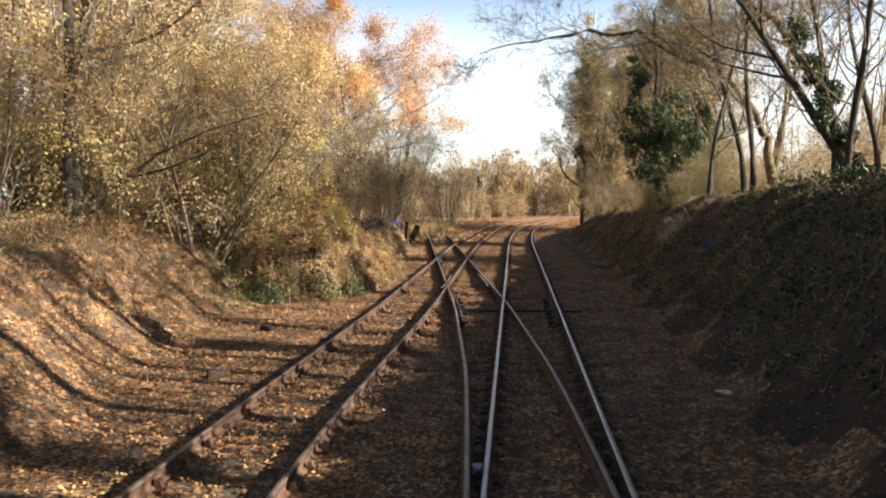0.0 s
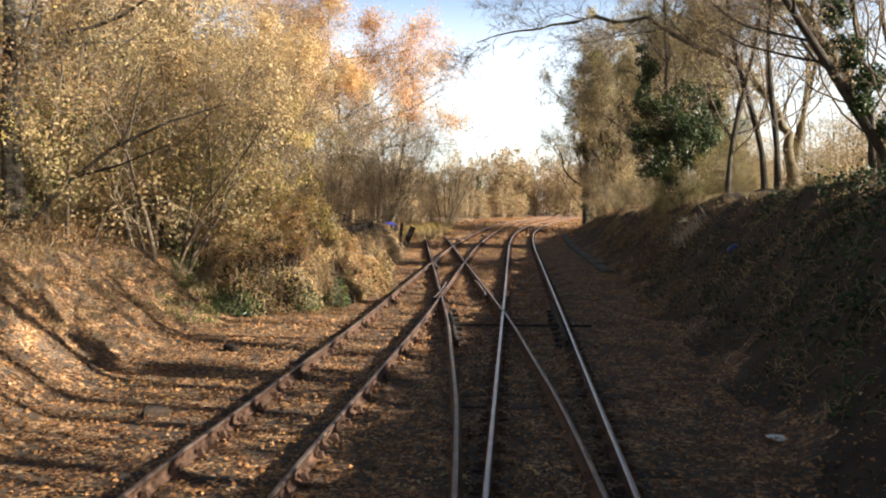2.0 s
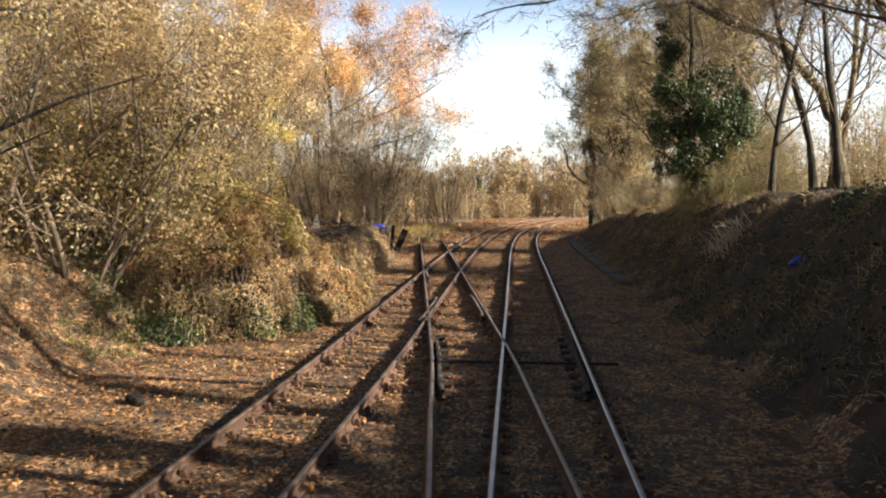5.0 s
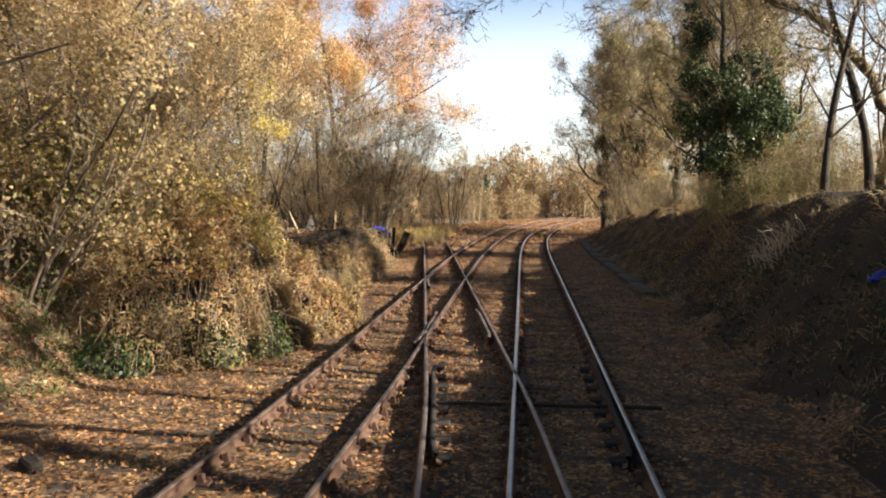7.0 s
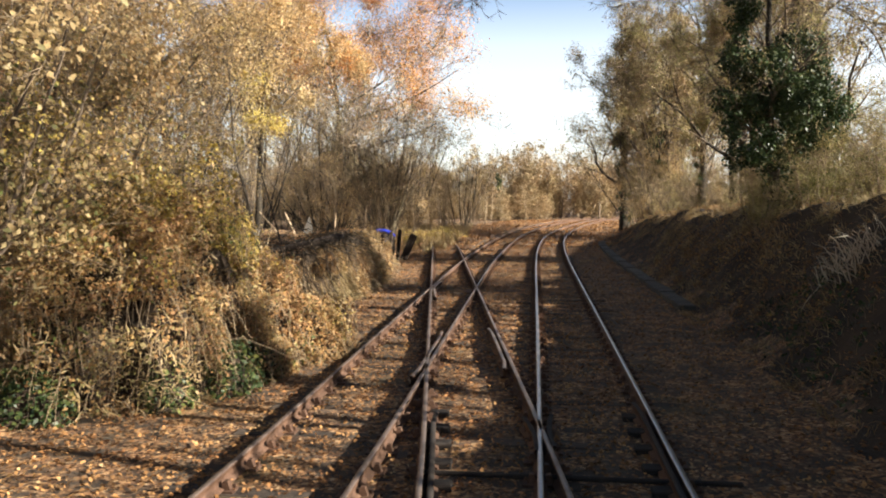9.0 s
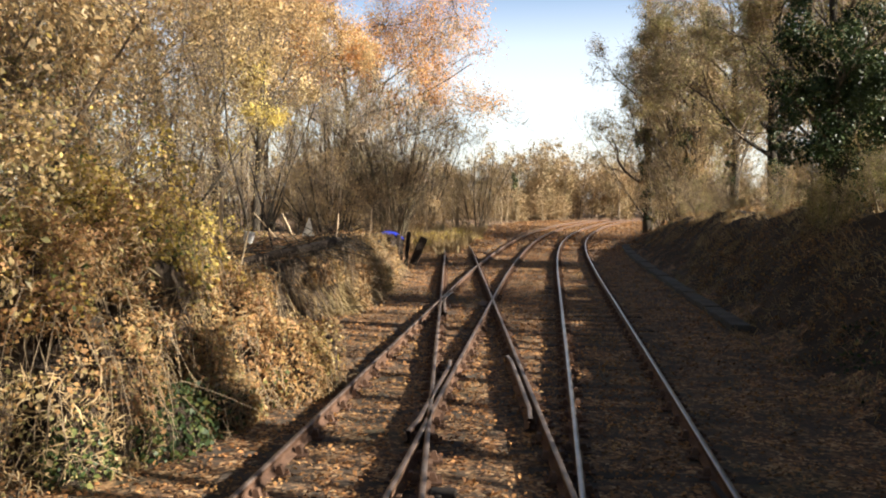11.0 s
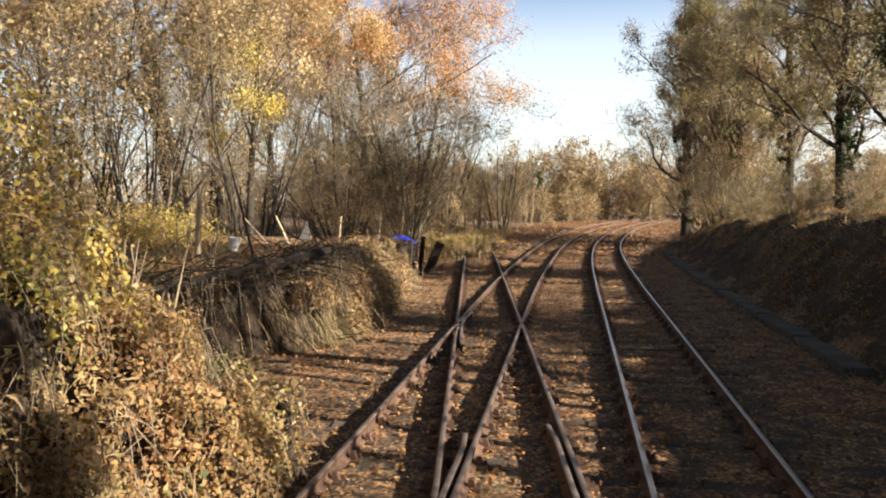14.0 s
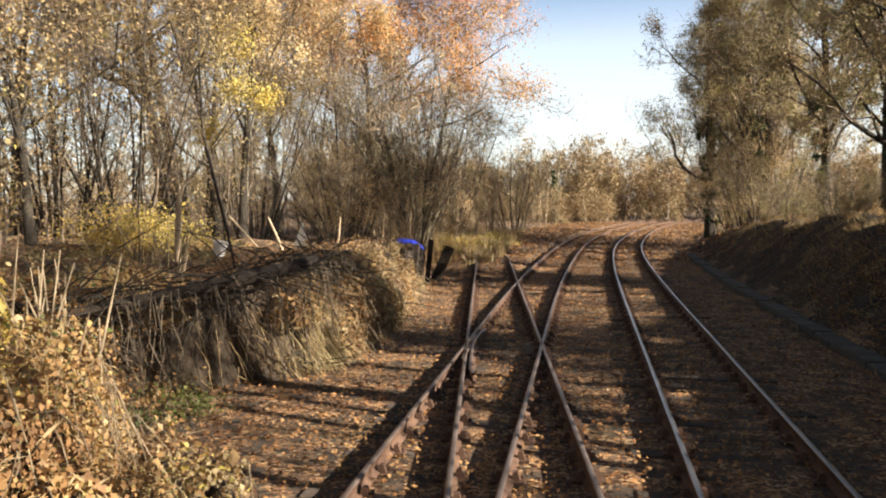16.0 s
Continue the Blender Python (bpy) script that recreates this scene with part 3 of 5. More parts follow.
def place(ob, spots, sink=0.1):
    """Puts ob at the first spot (x, y, turn, scale) and copies of it at the others."""
    for k, (x, y, turn, size) in enumerate(spots):
        m = pose(x, y, on_ground(x, y, sink), 0, 0, turn) @ Matrix.Diagonal((size, size, size, 1))
        o = ob if k == 0 else copy_thing(ob, m)
        o.matrix_basis = m


# golden-leaved shrubs of the left bank
gold = plant_thing("shrub", "tangled golden-leaved shrub on the earth bank", "shrub", "bank shrubs", 11, SHRUB,
                   [("foliage", GOLD, 6500, 0.055, dict(jitter=0.13)), ("bright_foliage", YELLOW, 1300, 0.046, dict(jitter=0.14, clump=0.14, keep=lambda c: c[:, 2] > 1.2)), ("lower_foliage", MOSS, 1900, 0.056, dict(jitter=0.15, clump=0.2, keep=lambda c: c[:, 2] < 2.4))], TWIG, TWIG_PALE)
place(gold, [(-8.8, 22.0, 20, 1.45), (-9.0, 25.6, 100, 1.5), (-8.2, 26.8, 200, 1.05), (-12.6, 18.0, 310, 1.5), (-11.8, 23.0, 45, 1.9), (-12.4, 27.5, 150, 1.7), (-14.8, 30.5, 260, 1.5)])
olive = plant_thing("shrub", "olive and yellow leaved shrub with dry stems", "shrub", "bank shrubs", 12, SHRUB,
                    [("foliage", OLIVE, 4600, 0.055, dict(jitter=0.13)), ("rusty_foliage", RUSSET, 1500, 0.054, dict(jitter=0.14, clump=0.16, keep=lambda c: c[:, 2] > 1.5)), ("lower_foliage", GREEN, 1800, 0.056, dict(jitter=0.15, clump=0.2, keep=lambda c: c[:, 2] < 2.2))], TWIG, TWIG_PALE)
place(olive, [(-8.6, 23.8, 70, 1.4), (-10.2, 20.0, 160, 1.5), (-10.8, 26.5, 250, 1.8), (-13.2, 19.5, 340, 1.8), (-15.0, 25.5, 30, 2.2), (-12.5, 12.5, 220, 1.3)])
# bare shrubs with few leaves
bare = plant_thing("shrub", "leafless grey twiggy shrub with a few dry leaves", "shrub", "bare shrubs", 13, SHRUB,
                   [("foliage", MOSS, 3200, 0.055, dict(jitter=0.14))], TWIG, TWIG)
# The five spots with y below 12 are unseen, added to shade the near bed.
place(bare, [(7.8, 49.5, 40, 0.6), (8.1, 57.0, 120, 0.75), (8.8, 64.5, 15, 1.2), (7.4, 6.8, 30, 1.2), (7.2, 3.6, 110, 1.2), (7.6, 0.4, 200, 1.2), (7.3, 9.4, 160, 0.9), (7.7, 11.8, 250, 0.7)])
mixed = plant_thing("shrub", "half-bare shrub with dull golden leaves", "shrub", "bare shrubs", 14, SHRUB,
                    [("foliage", GOLD, 3400, 0.055, dict(jitter=0.15))], TWIG, TWIG_PALE)
place(mixed, [(8.2, 44.0, 70, 0.5), (8.6, 70.0, 55, 1.5), (10.2, 67.0, 125, 1.7), (8.0, 65.6, 15, 1.2), (8.9, 74.5, 250, 1.6),
              (-8.2, 53.0, 33, 0.8), (-10.0, 50.0, 200, 1.0), (-9.0, 61.0, 95, 1.2), (-11.0, 66.0, 10, 1.3), (-8.6, 70.0, 170, 1.3)])

# tall twiggy hedge along the crest of the cutting
hedge = plant_thing("shrub", "tall twiggy hedge shrub with tan and olive leaves", "shrub", "hedge shrubs", 15, dict(SHRUB, height=5.0, stems=9, clump=0.7, tilt=0.33, segs=(6, 4, 2), kids=(9, 4), start=(0.06, 0.15), radius=0.034, thin=0.011, leafy=1),
                    [("twig_sprays", SPRAY, 700, 0.4, dict(aspect=0.06, jitter=0.15, even=0.5)), ("foliage", OLIVE, 1700, 0.075, dict(even=0.12, jitter=0.16)), ("upper_foliage", MOSS, 1500, 0.075, dict(jitter=0.15, clump=0.2))], TWIG_PALE, TWIG_PALE)
place(hedge, [(7.0, 35.6, 0, 0.4), (7.2, 40.5, 160, 0.42), (7.5, 47.5, 320, 0.42), (7.8, 54.0, 95, 0.45), (10.0, 38.0, 80, 0.7), (11.6, 33.0, 120, 0.75), (13.4, 29.5, 280, 0.8), (8.0, 36.8, 200, 0.6), (7.9, 61.5, 30, 0.6), (8.6, 30.4, 170, 0.5)])
holly = plant_thing("shrub", "green and olive leaved bush against the ivy", "shrub", "hedge shrubs", 16, dict(SHRUB, height=4.6, stems=10, clump=0.7, tilt=0.3, segs=(6, 4, 2), kids=(9, 4), start=(0.06, 0.15), thin=0.011, leafy=1),
                    [("foliage", MOSS, 4200, 0.08, dict(even=0.12, jitter=0.18)), ("dark_foliage", GREEN, 1600, 0.075, dict(jitter=0.16, clump=0.2))], TWIG_PALE, TWIG_PALE)
place(holly, [(8.6, 35.2, 0, 0.6), (9.6, 36.8, 130, 0.75), (9.6, 41.5, 100, 0.6), (8.8, 68.5, 220, 1.0), (7.5, 33.7, 200, 0.5), (6.6, 36.2, 40, 0.5), (8.6, 32.4, 300, 0.5), (6.2, 34.0, 90, 0.35)])

# multi-stemmed hazels
hazel = plant_thing("hazel_tree", "multi-stemmed bare hazel with fine upright twigs", "tree", "hazels", 21, HAZEL,
                    [("foliage", OLIVE, 4200, 0.065, dict(jitter=0.18))], BARK_DARK, TWIG)
place(hazel, [(-12.6, 60.5, 80, 1.5), (-15.5, 55.0, 160, 1.5), (-16.0, 46.0, 240, 1.4), (9.0, 77.0, 30, 1.5), (11.0, 71.0, 110, 1.8), (-19.5, 37.0, 200, 1.7), (-20.0, 48.0, 290, 1.7),
              (-19.0, 27.0, 15, 1.7), (-6.0, 84.0, 75, 1.1), (-10.0, 79.0, 145, 1.5)])

broad = plant_thing("hazel_tree", "broad bare hazel with a pale trunk and dense fine twigs", "tree", "hazels", 22,
                    dict(HAZEL, height=8.8, stems=22, clump=0.22, tilt=0.5, segs=(7, 4, 3, 1), wander=(0.05, 0.12, 0.16, 0.2), up=(0.01, 0.06, 0.03, 0), sides=(5, 3, 3, 3), kids=(11, 5), start=(0.22, 0.2), angle=(34, 36), ratio=(0.30, 0.5), radius=0.075, thin=0.014),
                    [("twig_sprays", SPRAY, 2600, 0.55, dict(aspect=0.06, jitter=0.12, even=0.5)), ("foliage", OLIVE, 2600, 0.08, dict(jitter=0.15, even=0.3))], BARK, TWIG)
place(broad, [(-8.3, 57.4, 0, 1.08), (-14.2, 67.0, 120, 1.25)])

# tall thin trees
RIGHT_TREE = dict(THIN, radius=0.10, kids=(21, 7, 3), start=(0.14, 0.15, 0.2), ratio=(0.34, 0.52, 0.5), thin=0.007, slim=0.36)
thin = plant_thing("ash_tree", "slender leafless tree with a grey trunk", "tree", "slender trees", 31, RIGHT_TREE,
                   [("foliage", OLIVE, 1500, 0.075, dict(jitter=0.14, even=0.2))], BARK_DARK, TWIG)
# The last row stands out of view, added to stripe the left bank with shadow.
place(thin, [(7.2, 28.3, 0, 0.9), (8.0, 26.0, 60, 1.0), (8.8, 29.5, 120, 1.1), (9.6, 23.5, 180, 1.05), (8.2, 19.5, 240, 0.9), (12.6, 27.5, 90, 1.2),
             (11.8, 36.0, 270, 1.2), (10.5, 13.5, 45, 1.0), (8.6, 11.0, 105, 1.1), (9.2, 7.5, 165, 1.2), (-15.0, 20.5, 225, 1.4), (-17.0, 33.0, 285, 1.3), (-18.0, 13.5, 75, 1.3), (-11.5, 44.0, 135, 0.8),
             (9.6, 4.0, 140, 1.2), (9.2, 9.3, 200, 1.1), (10.2, 15.6, 260, 1.15), (11.4, 11.6, 320, 1.2), (8.7, 14.2, 20, 1.0)])

# big oaks
oak = plant_thing("oak_tree", "tall dark-trunked oak, almost bare of leaves", "tree", "oaks", 41, OAK,
                  [("twig_sprays", SPRAY, 3000, 0.5, dict(aspect=0.07, jitter=0.25, even=0.5)), ("foliage", OLIVE, 8000, 0.10, dict(even=0.1, jitter=0.22))], BARK_DARK, TWIG)
place(oak, [(-20.8, 57.5, 0, 1.5), (-18.5, 42.0, 75, 1.15), (-22.5, 33.0, 150, 1.3), (-13.0, 22.0, 225, 1.0), (-10.4, 18.2, 300, 0.9), (-24.3, 65.7, 40, 1.6), (-21.0, 21.0, 20, 1.3)])
high_oak = plant_thing("oak_tree", "tall bare oak with a high twiggy crown", "tree", "oaks", 42, dict(OAK, height=12, radius=0.17, start=(0.5, 0.2, 0.2, 0.2), kids=(10, 7, 6, 4)),
                       [("twig_sprays", SPRAY, 4500, 0.4, dict(aspect=0.06, jitter=0.20, even=0.5)), ("foliage", MOSS, 5200, 0.09, dict(even=0.2, jitter=0.2))], BARK, TWIG)
# Second and third spots are unseen, added for trunk shadows across the line.
place(high_oak, [(12.8, 24.5, 0, 1.0), (13.6, 9.5, 30, 1.0), (14.9, 15.4, 270, 1.05), (11.4, 35.0, 120, 0.95), (13.2, 18.0, 240, 1.0), (14.0, 31.0, 60, 1.1)])
beech = plant_thing("beech_tree", "large beech with a thinning orange crown", "tree", "", 43, dict(OAK, height=11.5, radius=0.2, kids=(17, 9, 6, 4), angle=(60, 45, 42, 40), ratio=(0.58, 0.58, 0.55, 0.5), start=(0.34, 0.2, 0.2, 0.2), thin=0.010),
                    [("twig_sprays", SPRAY, 6000, 0.5, dict(aspect=0.07, jitter=0.25, even=0.5)), ("foliage", ORANGE, 66000, 0.09, dict(jitter=0.3, clump=0.16, even=0.3, keep=lambda c: c[:, 2] > 5.6)), ("lower_foliage", OLIVE, 9000, 0.08, dict(jitter=0.25, even=0.2, keep=lambda c: c[:, 2] < 7.0))], BARK_DARK, TWIG)
place(beech, [(-14.2, 74.0, 30, 1.55)])
golden = plant_thing("maple_tree", "field maple with yellow leaves in loose clusters", "tree", "", 44, dict(OAK, height=8, radius=0.15, kids=(9, 6, 4, 4), ratio=(0.7, 0.6, 0.5, 0.5)),
                     [("foliage", GOLD, 9500, 0.10, dict(jitter=0.22, even=0.1))], BARK_DARK, TWIG)
place(golden, [(-12.3, 46.8, 10, 1.05), (-16.6, 42.0, 200, 1.0), (-19.5, 36.5, 60, 1.35), (-15.8, 52.5, 120, 1.25), (-21.5, 47.5, 280, 1.5), (-18.5, 57.0, 20, 1.5), (-17.5, 64.0, 100, 1.6), (-20.5, 25.0, 250, 1.7), (-15.5, 28.5, 40, 1.5), (-17.5, 18.0, 130, 1.5), (-22.0, 40.0, 330, 1.6)])


# the oak that leans over the line, its long bare branches reaching across
ARCH = dict(OAK, radius=0.22, end=0.08, slim=0.34, up=(0, -0.01, -0.03, -0.05, -0.05), wander=(0, 0.14, 0.2, 0.22, 0.2), kids=(17, 10, 6, 3), start=(0.25, 0.15, 0.12, 0.15), angle=(45, 42, 42, 40), ratio=(0.32, 0.5, 0.55, 0.55), thin=0.008, segs=(8, 7, 5, 2, 1))
arch = plant_thing("leaning_oak", "oak leaning over the line with long bare branches", "tree", "", 51,
                   dict(ARCH, height=13, spine=[(0, 0, -0.4), (-0.3, 0, 1.6), (-0.6, 0, 3.0), (-1.6, 0, 4.6), (-3.4, 0.1, 5.8), (-5.6, 0.2, 6.9), (-7.6, 0.2, 7.0), (-9.6, 0.1, 6.7), (-12.0, -0.1, 6.2)]),
                   [("foliage", OLIVE, 500, 0.07, dict(jitter=0.1))], BARK, TWIG)
place(arch, [(11.0, 32.5, 0, 1.0)])
arch_b = plant_thing("leaning_oak", "oak leaning over the bank with bare branches", "tree", "", 52,
                     dict(ARCH, height=13, spine=[(0, 0, -0.4), (-0.6, 0.1, 2.5), (-1.8, 0.3, 5.0), (-3.6, 0.4, 7.0), (-6.0, 0.5, 8.6), (-8.6, 0.6, 9.6), (-11.0, 0.6, 10.0)]),
                     [("foliage", OLIVE, 700, 0.08, dict(jitter=0.1))], BARK, TWIG)
place(arch_b, [(12.6, 29.0, 0, 1.0)])


# ivy-clad trees
def ivy_coat(blobs, count, size):
    """Ivy leaves in uneven clumps round the wood: rows of (x, y, z, radius, height)."""
    def add(t, g):
        pos, out = [], []
        lumps = []
        for x, y, z, rad, hi in blobs:
            for _ in range(9):
                d = unit(g.r.normal(size=3))
                lumps.append((np.array([x, y, z]) + d * np.array([rad, rad, hi]) * g.r.uniform(0.35, 0.85), rad * g.r.uniform(0.25, 0.5)))
        w = np.array([l[1] ** 2 for l in lumps])
        pick = g.r.choice(len(lumps), count, p=w / w.sum())
        d = g.r.normal(size=(count, 3))
        d /= np.linalg.norm(d, axis=1)[:, None]
        c, rr = np.array([l[0] for l in lumps])[pick], np.array([l[1] for l in lumps])[pick]
        p = c + d * (rr * g.r.uniform(0.6, 1.12, count))[:, None]
        v, f = leaf_arrays(p, size, g.r, 0.85, d * 1.0 + np.array([0, 0, 0.3]), 0.7)
        part("ivy", quads("ivy", v, f, [IVY]), None, t, "dark glossy ivy clinging to the trunk")
    return add


ivy_tree = plant_thing("ivy_clad_tree", "tree smothered in dark green ivy on the bank", "tree", "", 61,
                       dict(THIN, height=9.0, radius=0.16, lean=(-0.08, 0), kids=(20, 8, 5), start=(0.15, 0.2, 0.2)), [("foliage", MOSS, 6000, 0.055, dict(jitter=0.16, even=0.3))], BARK_DARK, TWIG,
                       ivy_coat([(0.1, 0, 0.9, 0.5, 0.9), (-0.5, 0, 1.7, 0.9, 0.9), (0.7, 0.1, 2.0, 0.9, 0.9), (-0.9, 0, 2.9, 0.9, 0.9), (0.2, 0.2, 3.2, 1.2, 0.9), (1.2, 0.2, 3.2, 0.9, 1.0), (-0.6, 0.1, 4.2, 1.0, 0.8), (0.8, 0.2, 4.5, 0.9, 0.7), (-0.9, 0, 5.3, 0.6, 0.7), (-1.2, 0, 6.2, 0.4, 0.7), (0.2, -0.9, 3.2, 0.8, 1.0), (0.1, 0.9, 3.0, 0.7, 0.9)], 26000, 0.075))
place(ivy_tree, [(6.7, 34.6, 0, 1.0), (11.6, 46.0, 80, 1.1)])
ivy_oak = plant_thing("ivy_clad_tree", "leaning trunk wrapped in ivy above the bank", "tree", "", 62,
                      dict(OAK, height=10, radius=0.17, lean=(-0.45, 0.05), kids=(8, 6, 5, 4)), [("foliage", OLIVE, 700, 0.08, dict(jitter=0.12))], BARK_DARK, TWIG,
                      ivy_coat([(-0.2, 0, 0.7, 0.45, 0.8), (-0.7, 0.05, 1.8, 0.6, 0.8), (-1.2, 0.1, 2.9, 0.7, 0.9), (-1.6, 0.1, 3.9, 0.65, 0.8), (-2.1, 0.2, 5.0, 0.5, 0.8)], 7500, 0.085))
place(ivy_oak, [(9.4, 21.5, 0, 0.8), (9.8, 12.5, 20, 0.9)])
far_ivy = plant_thing("ivy_clad_tree", "distant bare-topped tree wrapped in ivy", "tree", "", 63,
                      dict(OAK, height=8.5, radius=0.2, kids=(7, 5, 4, 3)), [], BARK, TWIG,
                      ivy_coat([(0, 0, 1.0, 0.5, 1.0), (0, 0, 2.2, 0.55, 1.0), (0.1, 0, 3.4, 0.65, 1.1), (0, 0, 4.6, 0.6, 1.0), (-0.1, 0, 5.6, 0.4, 0.8)], 2600, 0.15))
place(far_ivy, [(-3.2, 108.0, 0, 0.95)])
edge_tree = plant_thing("hedge_tree", "dark leaning hedge tree with twiggy crown", "tree", "", 64,
                        dict(OAK, height=12, radius=0.3, lean=(-0.1, 0), kids=(15, 7, 5, 2), start=(0.24, 0.2, 0.2, 0.2), ratio=(0.42, 0.55, 0.5, 0.5), angle=(46, 42, 42, 40), thin=0.013), [("twig_sprays", SPRAY, 4500, 0.5, dict(aspect=0.07, jitter=0.2, even=0.5)), ("foliage", MOSS, 13000, 0.10, dict(even=0.12, jitter=0.2)), ("tan_foliage", SCRUB, 6000, 0.10, dict(even=0.05, clump=0.2, jitter=0.2))], BARK_DARK, TWIG,
                        ivy_coat([(0, 0, 0.6, 0.4, 0.9), (-0.1, 0, 2.2, 0.4, 1.0), (-0.25, 0, 4.0, 0.45, 1.1), (-0.5, 0, 6.0, 0.5, 1.2)], 2600, 0.11))
# The last spot is out of view, added to shadow the near left ground.
place(edge_tree, [(7.5, 73.6, 0, 1.18), (9.0, 71.0, 140, 1.1), (10.6, 79.5, 100, 1.1), (13.6, 86.0, 200, 1.1), (10.4, 61.0, 280, 1.0), (10.2, 52.0, 60, 0.95), (10.4, 43.5, 160, 0.9), (9.6, 68.0, 330, 1.0), (11.8, 47.8, 20, 0.85), (11.8, 56.5, 130, 0.9), (10.2, 5.0, 210, 0.8)])


# ---- woods on both sides and in the distance ----
def woods(name, label, spots, seed, height, leaf_m, leaves_each, size, fine=26, low=0.2, stem_m=None, slim=0.7, thick=0.012):
    r = np.random.default_rng(seed)
    tb, pos = Tubes(), []
    for x, y in spots:
        z0, h = on_ground(x, y, 0.3), height * r.uniform(0.65, 1.15)
        base = np.array([x, y, z0])
        lean = r.normal(size=3) * 0.06
        stem = [base + (np.array([0, 0, 1.0]) + lean) * h * f + r.normal(size=3) * 0.12 * f for f in np.linspace(0, 1, 6)]
        stem = np.array(stem)
        tb.add(stem, np.linspace(thick * h, 0.02, 6), 4)
        for k in range(fine):
            f = r.uniform(low, 0.98)
            g = f * 5
            i = int(g)
            q = stem[i] + (stem[i + 1] - stem[i]) * (g - i)
            a = r.uniform(0, 2 * math.pi)
            L = h * r.uniform(0.16, 0.34) * (1.1 - 0.45 * f)
            d = np.array([math.cos(a), math.sin(a), r.uniform(0.4, 1.4)])
            e1 = q + unit(d) * L * 0.5
            e2 = e1 + unit(d + r.normal(size=3) * 0.4) * L * 0.5
            tb.add([q, e1, e2], np.array([0.0016, 0.0011, 0.0006]) * (h + 2), 3)
            for _ in range(2):
                e3 = e1 + unit(d + r.normal(size=3) * 0.7) * L * 0.45
                tb.add([e1, e3], np.array([0.0009, 0.0005]) * (h + 2), 3)
                pos.append(e3)
            pos.append(e2)
    ob = thing(name, Matrix.Identity(4), label, "woodland", kind="stuff")
    part("stems", tb.mesh("stems", stem_m or TWIG, False), None, ob)
    pos = np.array(pos)
    i = r.integers(0, len(pos), leaves_each * len(spots))
    v, f = leaf_arrays(pos[i] + r.normal(size=(len(i), 3)) * 0.35, size, r, slim)
    part("foliage", quads("foliage", v, f, [leaf_m]), None, ob)
    return ob


rw = np.random.default_rng(77)
woods("far_woodland", "distant brown leafless woodland closing the line", [(rw.uniform(-36, 10), rw.uniform(112, 128)) for _ in range(130)] + [(rw.uniform(8, 42), rw.uniform(119, 138)) for _ in range(75)] + [(rw.uniform(-80, -34), rw.uniform(105, 150)) for _ in range(25)], 78, 7.7, SCRUB, 760, 0.42, 16, 0.02, TWIG, 0.24)
woods("far_scrub", "warm brown scrub at the foot of the distant wood", [(rw.uniform(-30, 3), rw.uniform(104, 113)) for _ in range(90)] + [(rw.uniform(18, 36), rw.uniform(112, 121)) for _ in range(45)], 75, 3.8, SCRUB, 380, 0.3, 9, 0.02, TWIG_PALE, 0.2)
woods("left_woodland", "leafless autumn woodland behind the bank", [(rw.uniform(-48, -17), rw.uniform(8, 110)) for _ in range(85)], 79, 12.5, OLIVE, 520, 0.15, 24, 0.06, BARK_DARK, 0.4, 0.008)
woods("right_woodland", "sunlit leafless woodland beyond the cutting", [(rw.uniform(21, 29), rw.uniform(-4, 60)) for _ in range(45)], 80, 4.3, SCRUB, 210, 0.15, 18, 0.05, TWIG_PALE, 0.35)
woods("right_woodland", "taller unseen leafless woodland added behind the start", [(rw.uniform(32, 42), rw.uniform(0, 115)) for _ in range(55)], 84, 7.8, SCRUB, 260, 0.18, 22, 0.05, TWIG_PALE, 0.35)
woods("right_woodland", "distant tall leafless woodland", [(rw.uniform(46, 68), rw.uniform(5, 130)) for _ in range(70)], 85, 13.0, SCRUB, 260, 0.22, 18, 0.05, TWIG_PALE, 0.35)
woods("crest_thicket", "thin dry saplings along the crest of the cutting", [(rw.uniform(17, 22), rw.uniform(28, 46)) for _ in range(60)], 86, 4.0, SCRUB, 130, 0.10, 9, 0.06, TWIG_PALE, 0.6)
woods("crest_thicket", "taller tan saplings beyond the bank", [(rw.uniform(20, 29), rw.uniform(44, 66)) for _ in range(75)], 72, 7.0, SCRUB, 210, 0.13, 12, 0.06, TWIG_PALE, 0.5)
woods("crest_thicket", "low tan scrub behind the crest", [(rw.uniform(12.5, 16.5), rw.uniform(32, 60)) for _ in range(70)], 71, 2.5, SCRUB, 150, 0.09, 9, 0.03, TWIG_PALE, 0.6)
# These saplings stand out of view and shade the near tracks.
woods("crest_thicket", "unseen tan saplings added above the bank to shade the tracks", [(rw.uniform(13, 19), rw.uniform(8, 27)) for _ in range(70)], 73, 5.6, SCRUB, 130, 0.09, 10, 0.06, TWIG_PALE, 0.6)
woods("thicket", "pale dry saplings beside the bend", [(rw.uniform(-22, -5.5) + (y - 75) * 0.1, y) for y in rw.uniform(66, 112, 110)], 81, 5.0, STRAW, 170, 0.16, 20, 0.05, TWIG_PALE, 0.25)
woods("left_scrub", "withered brown scrub beneath the wood", [(rw.uniform(-32, -14), rw.uniform(33, 80)) for _ in range(90)], 83, 4.8, SCRUB, 300, 0.13, 14, 0.05, None, 0.4)
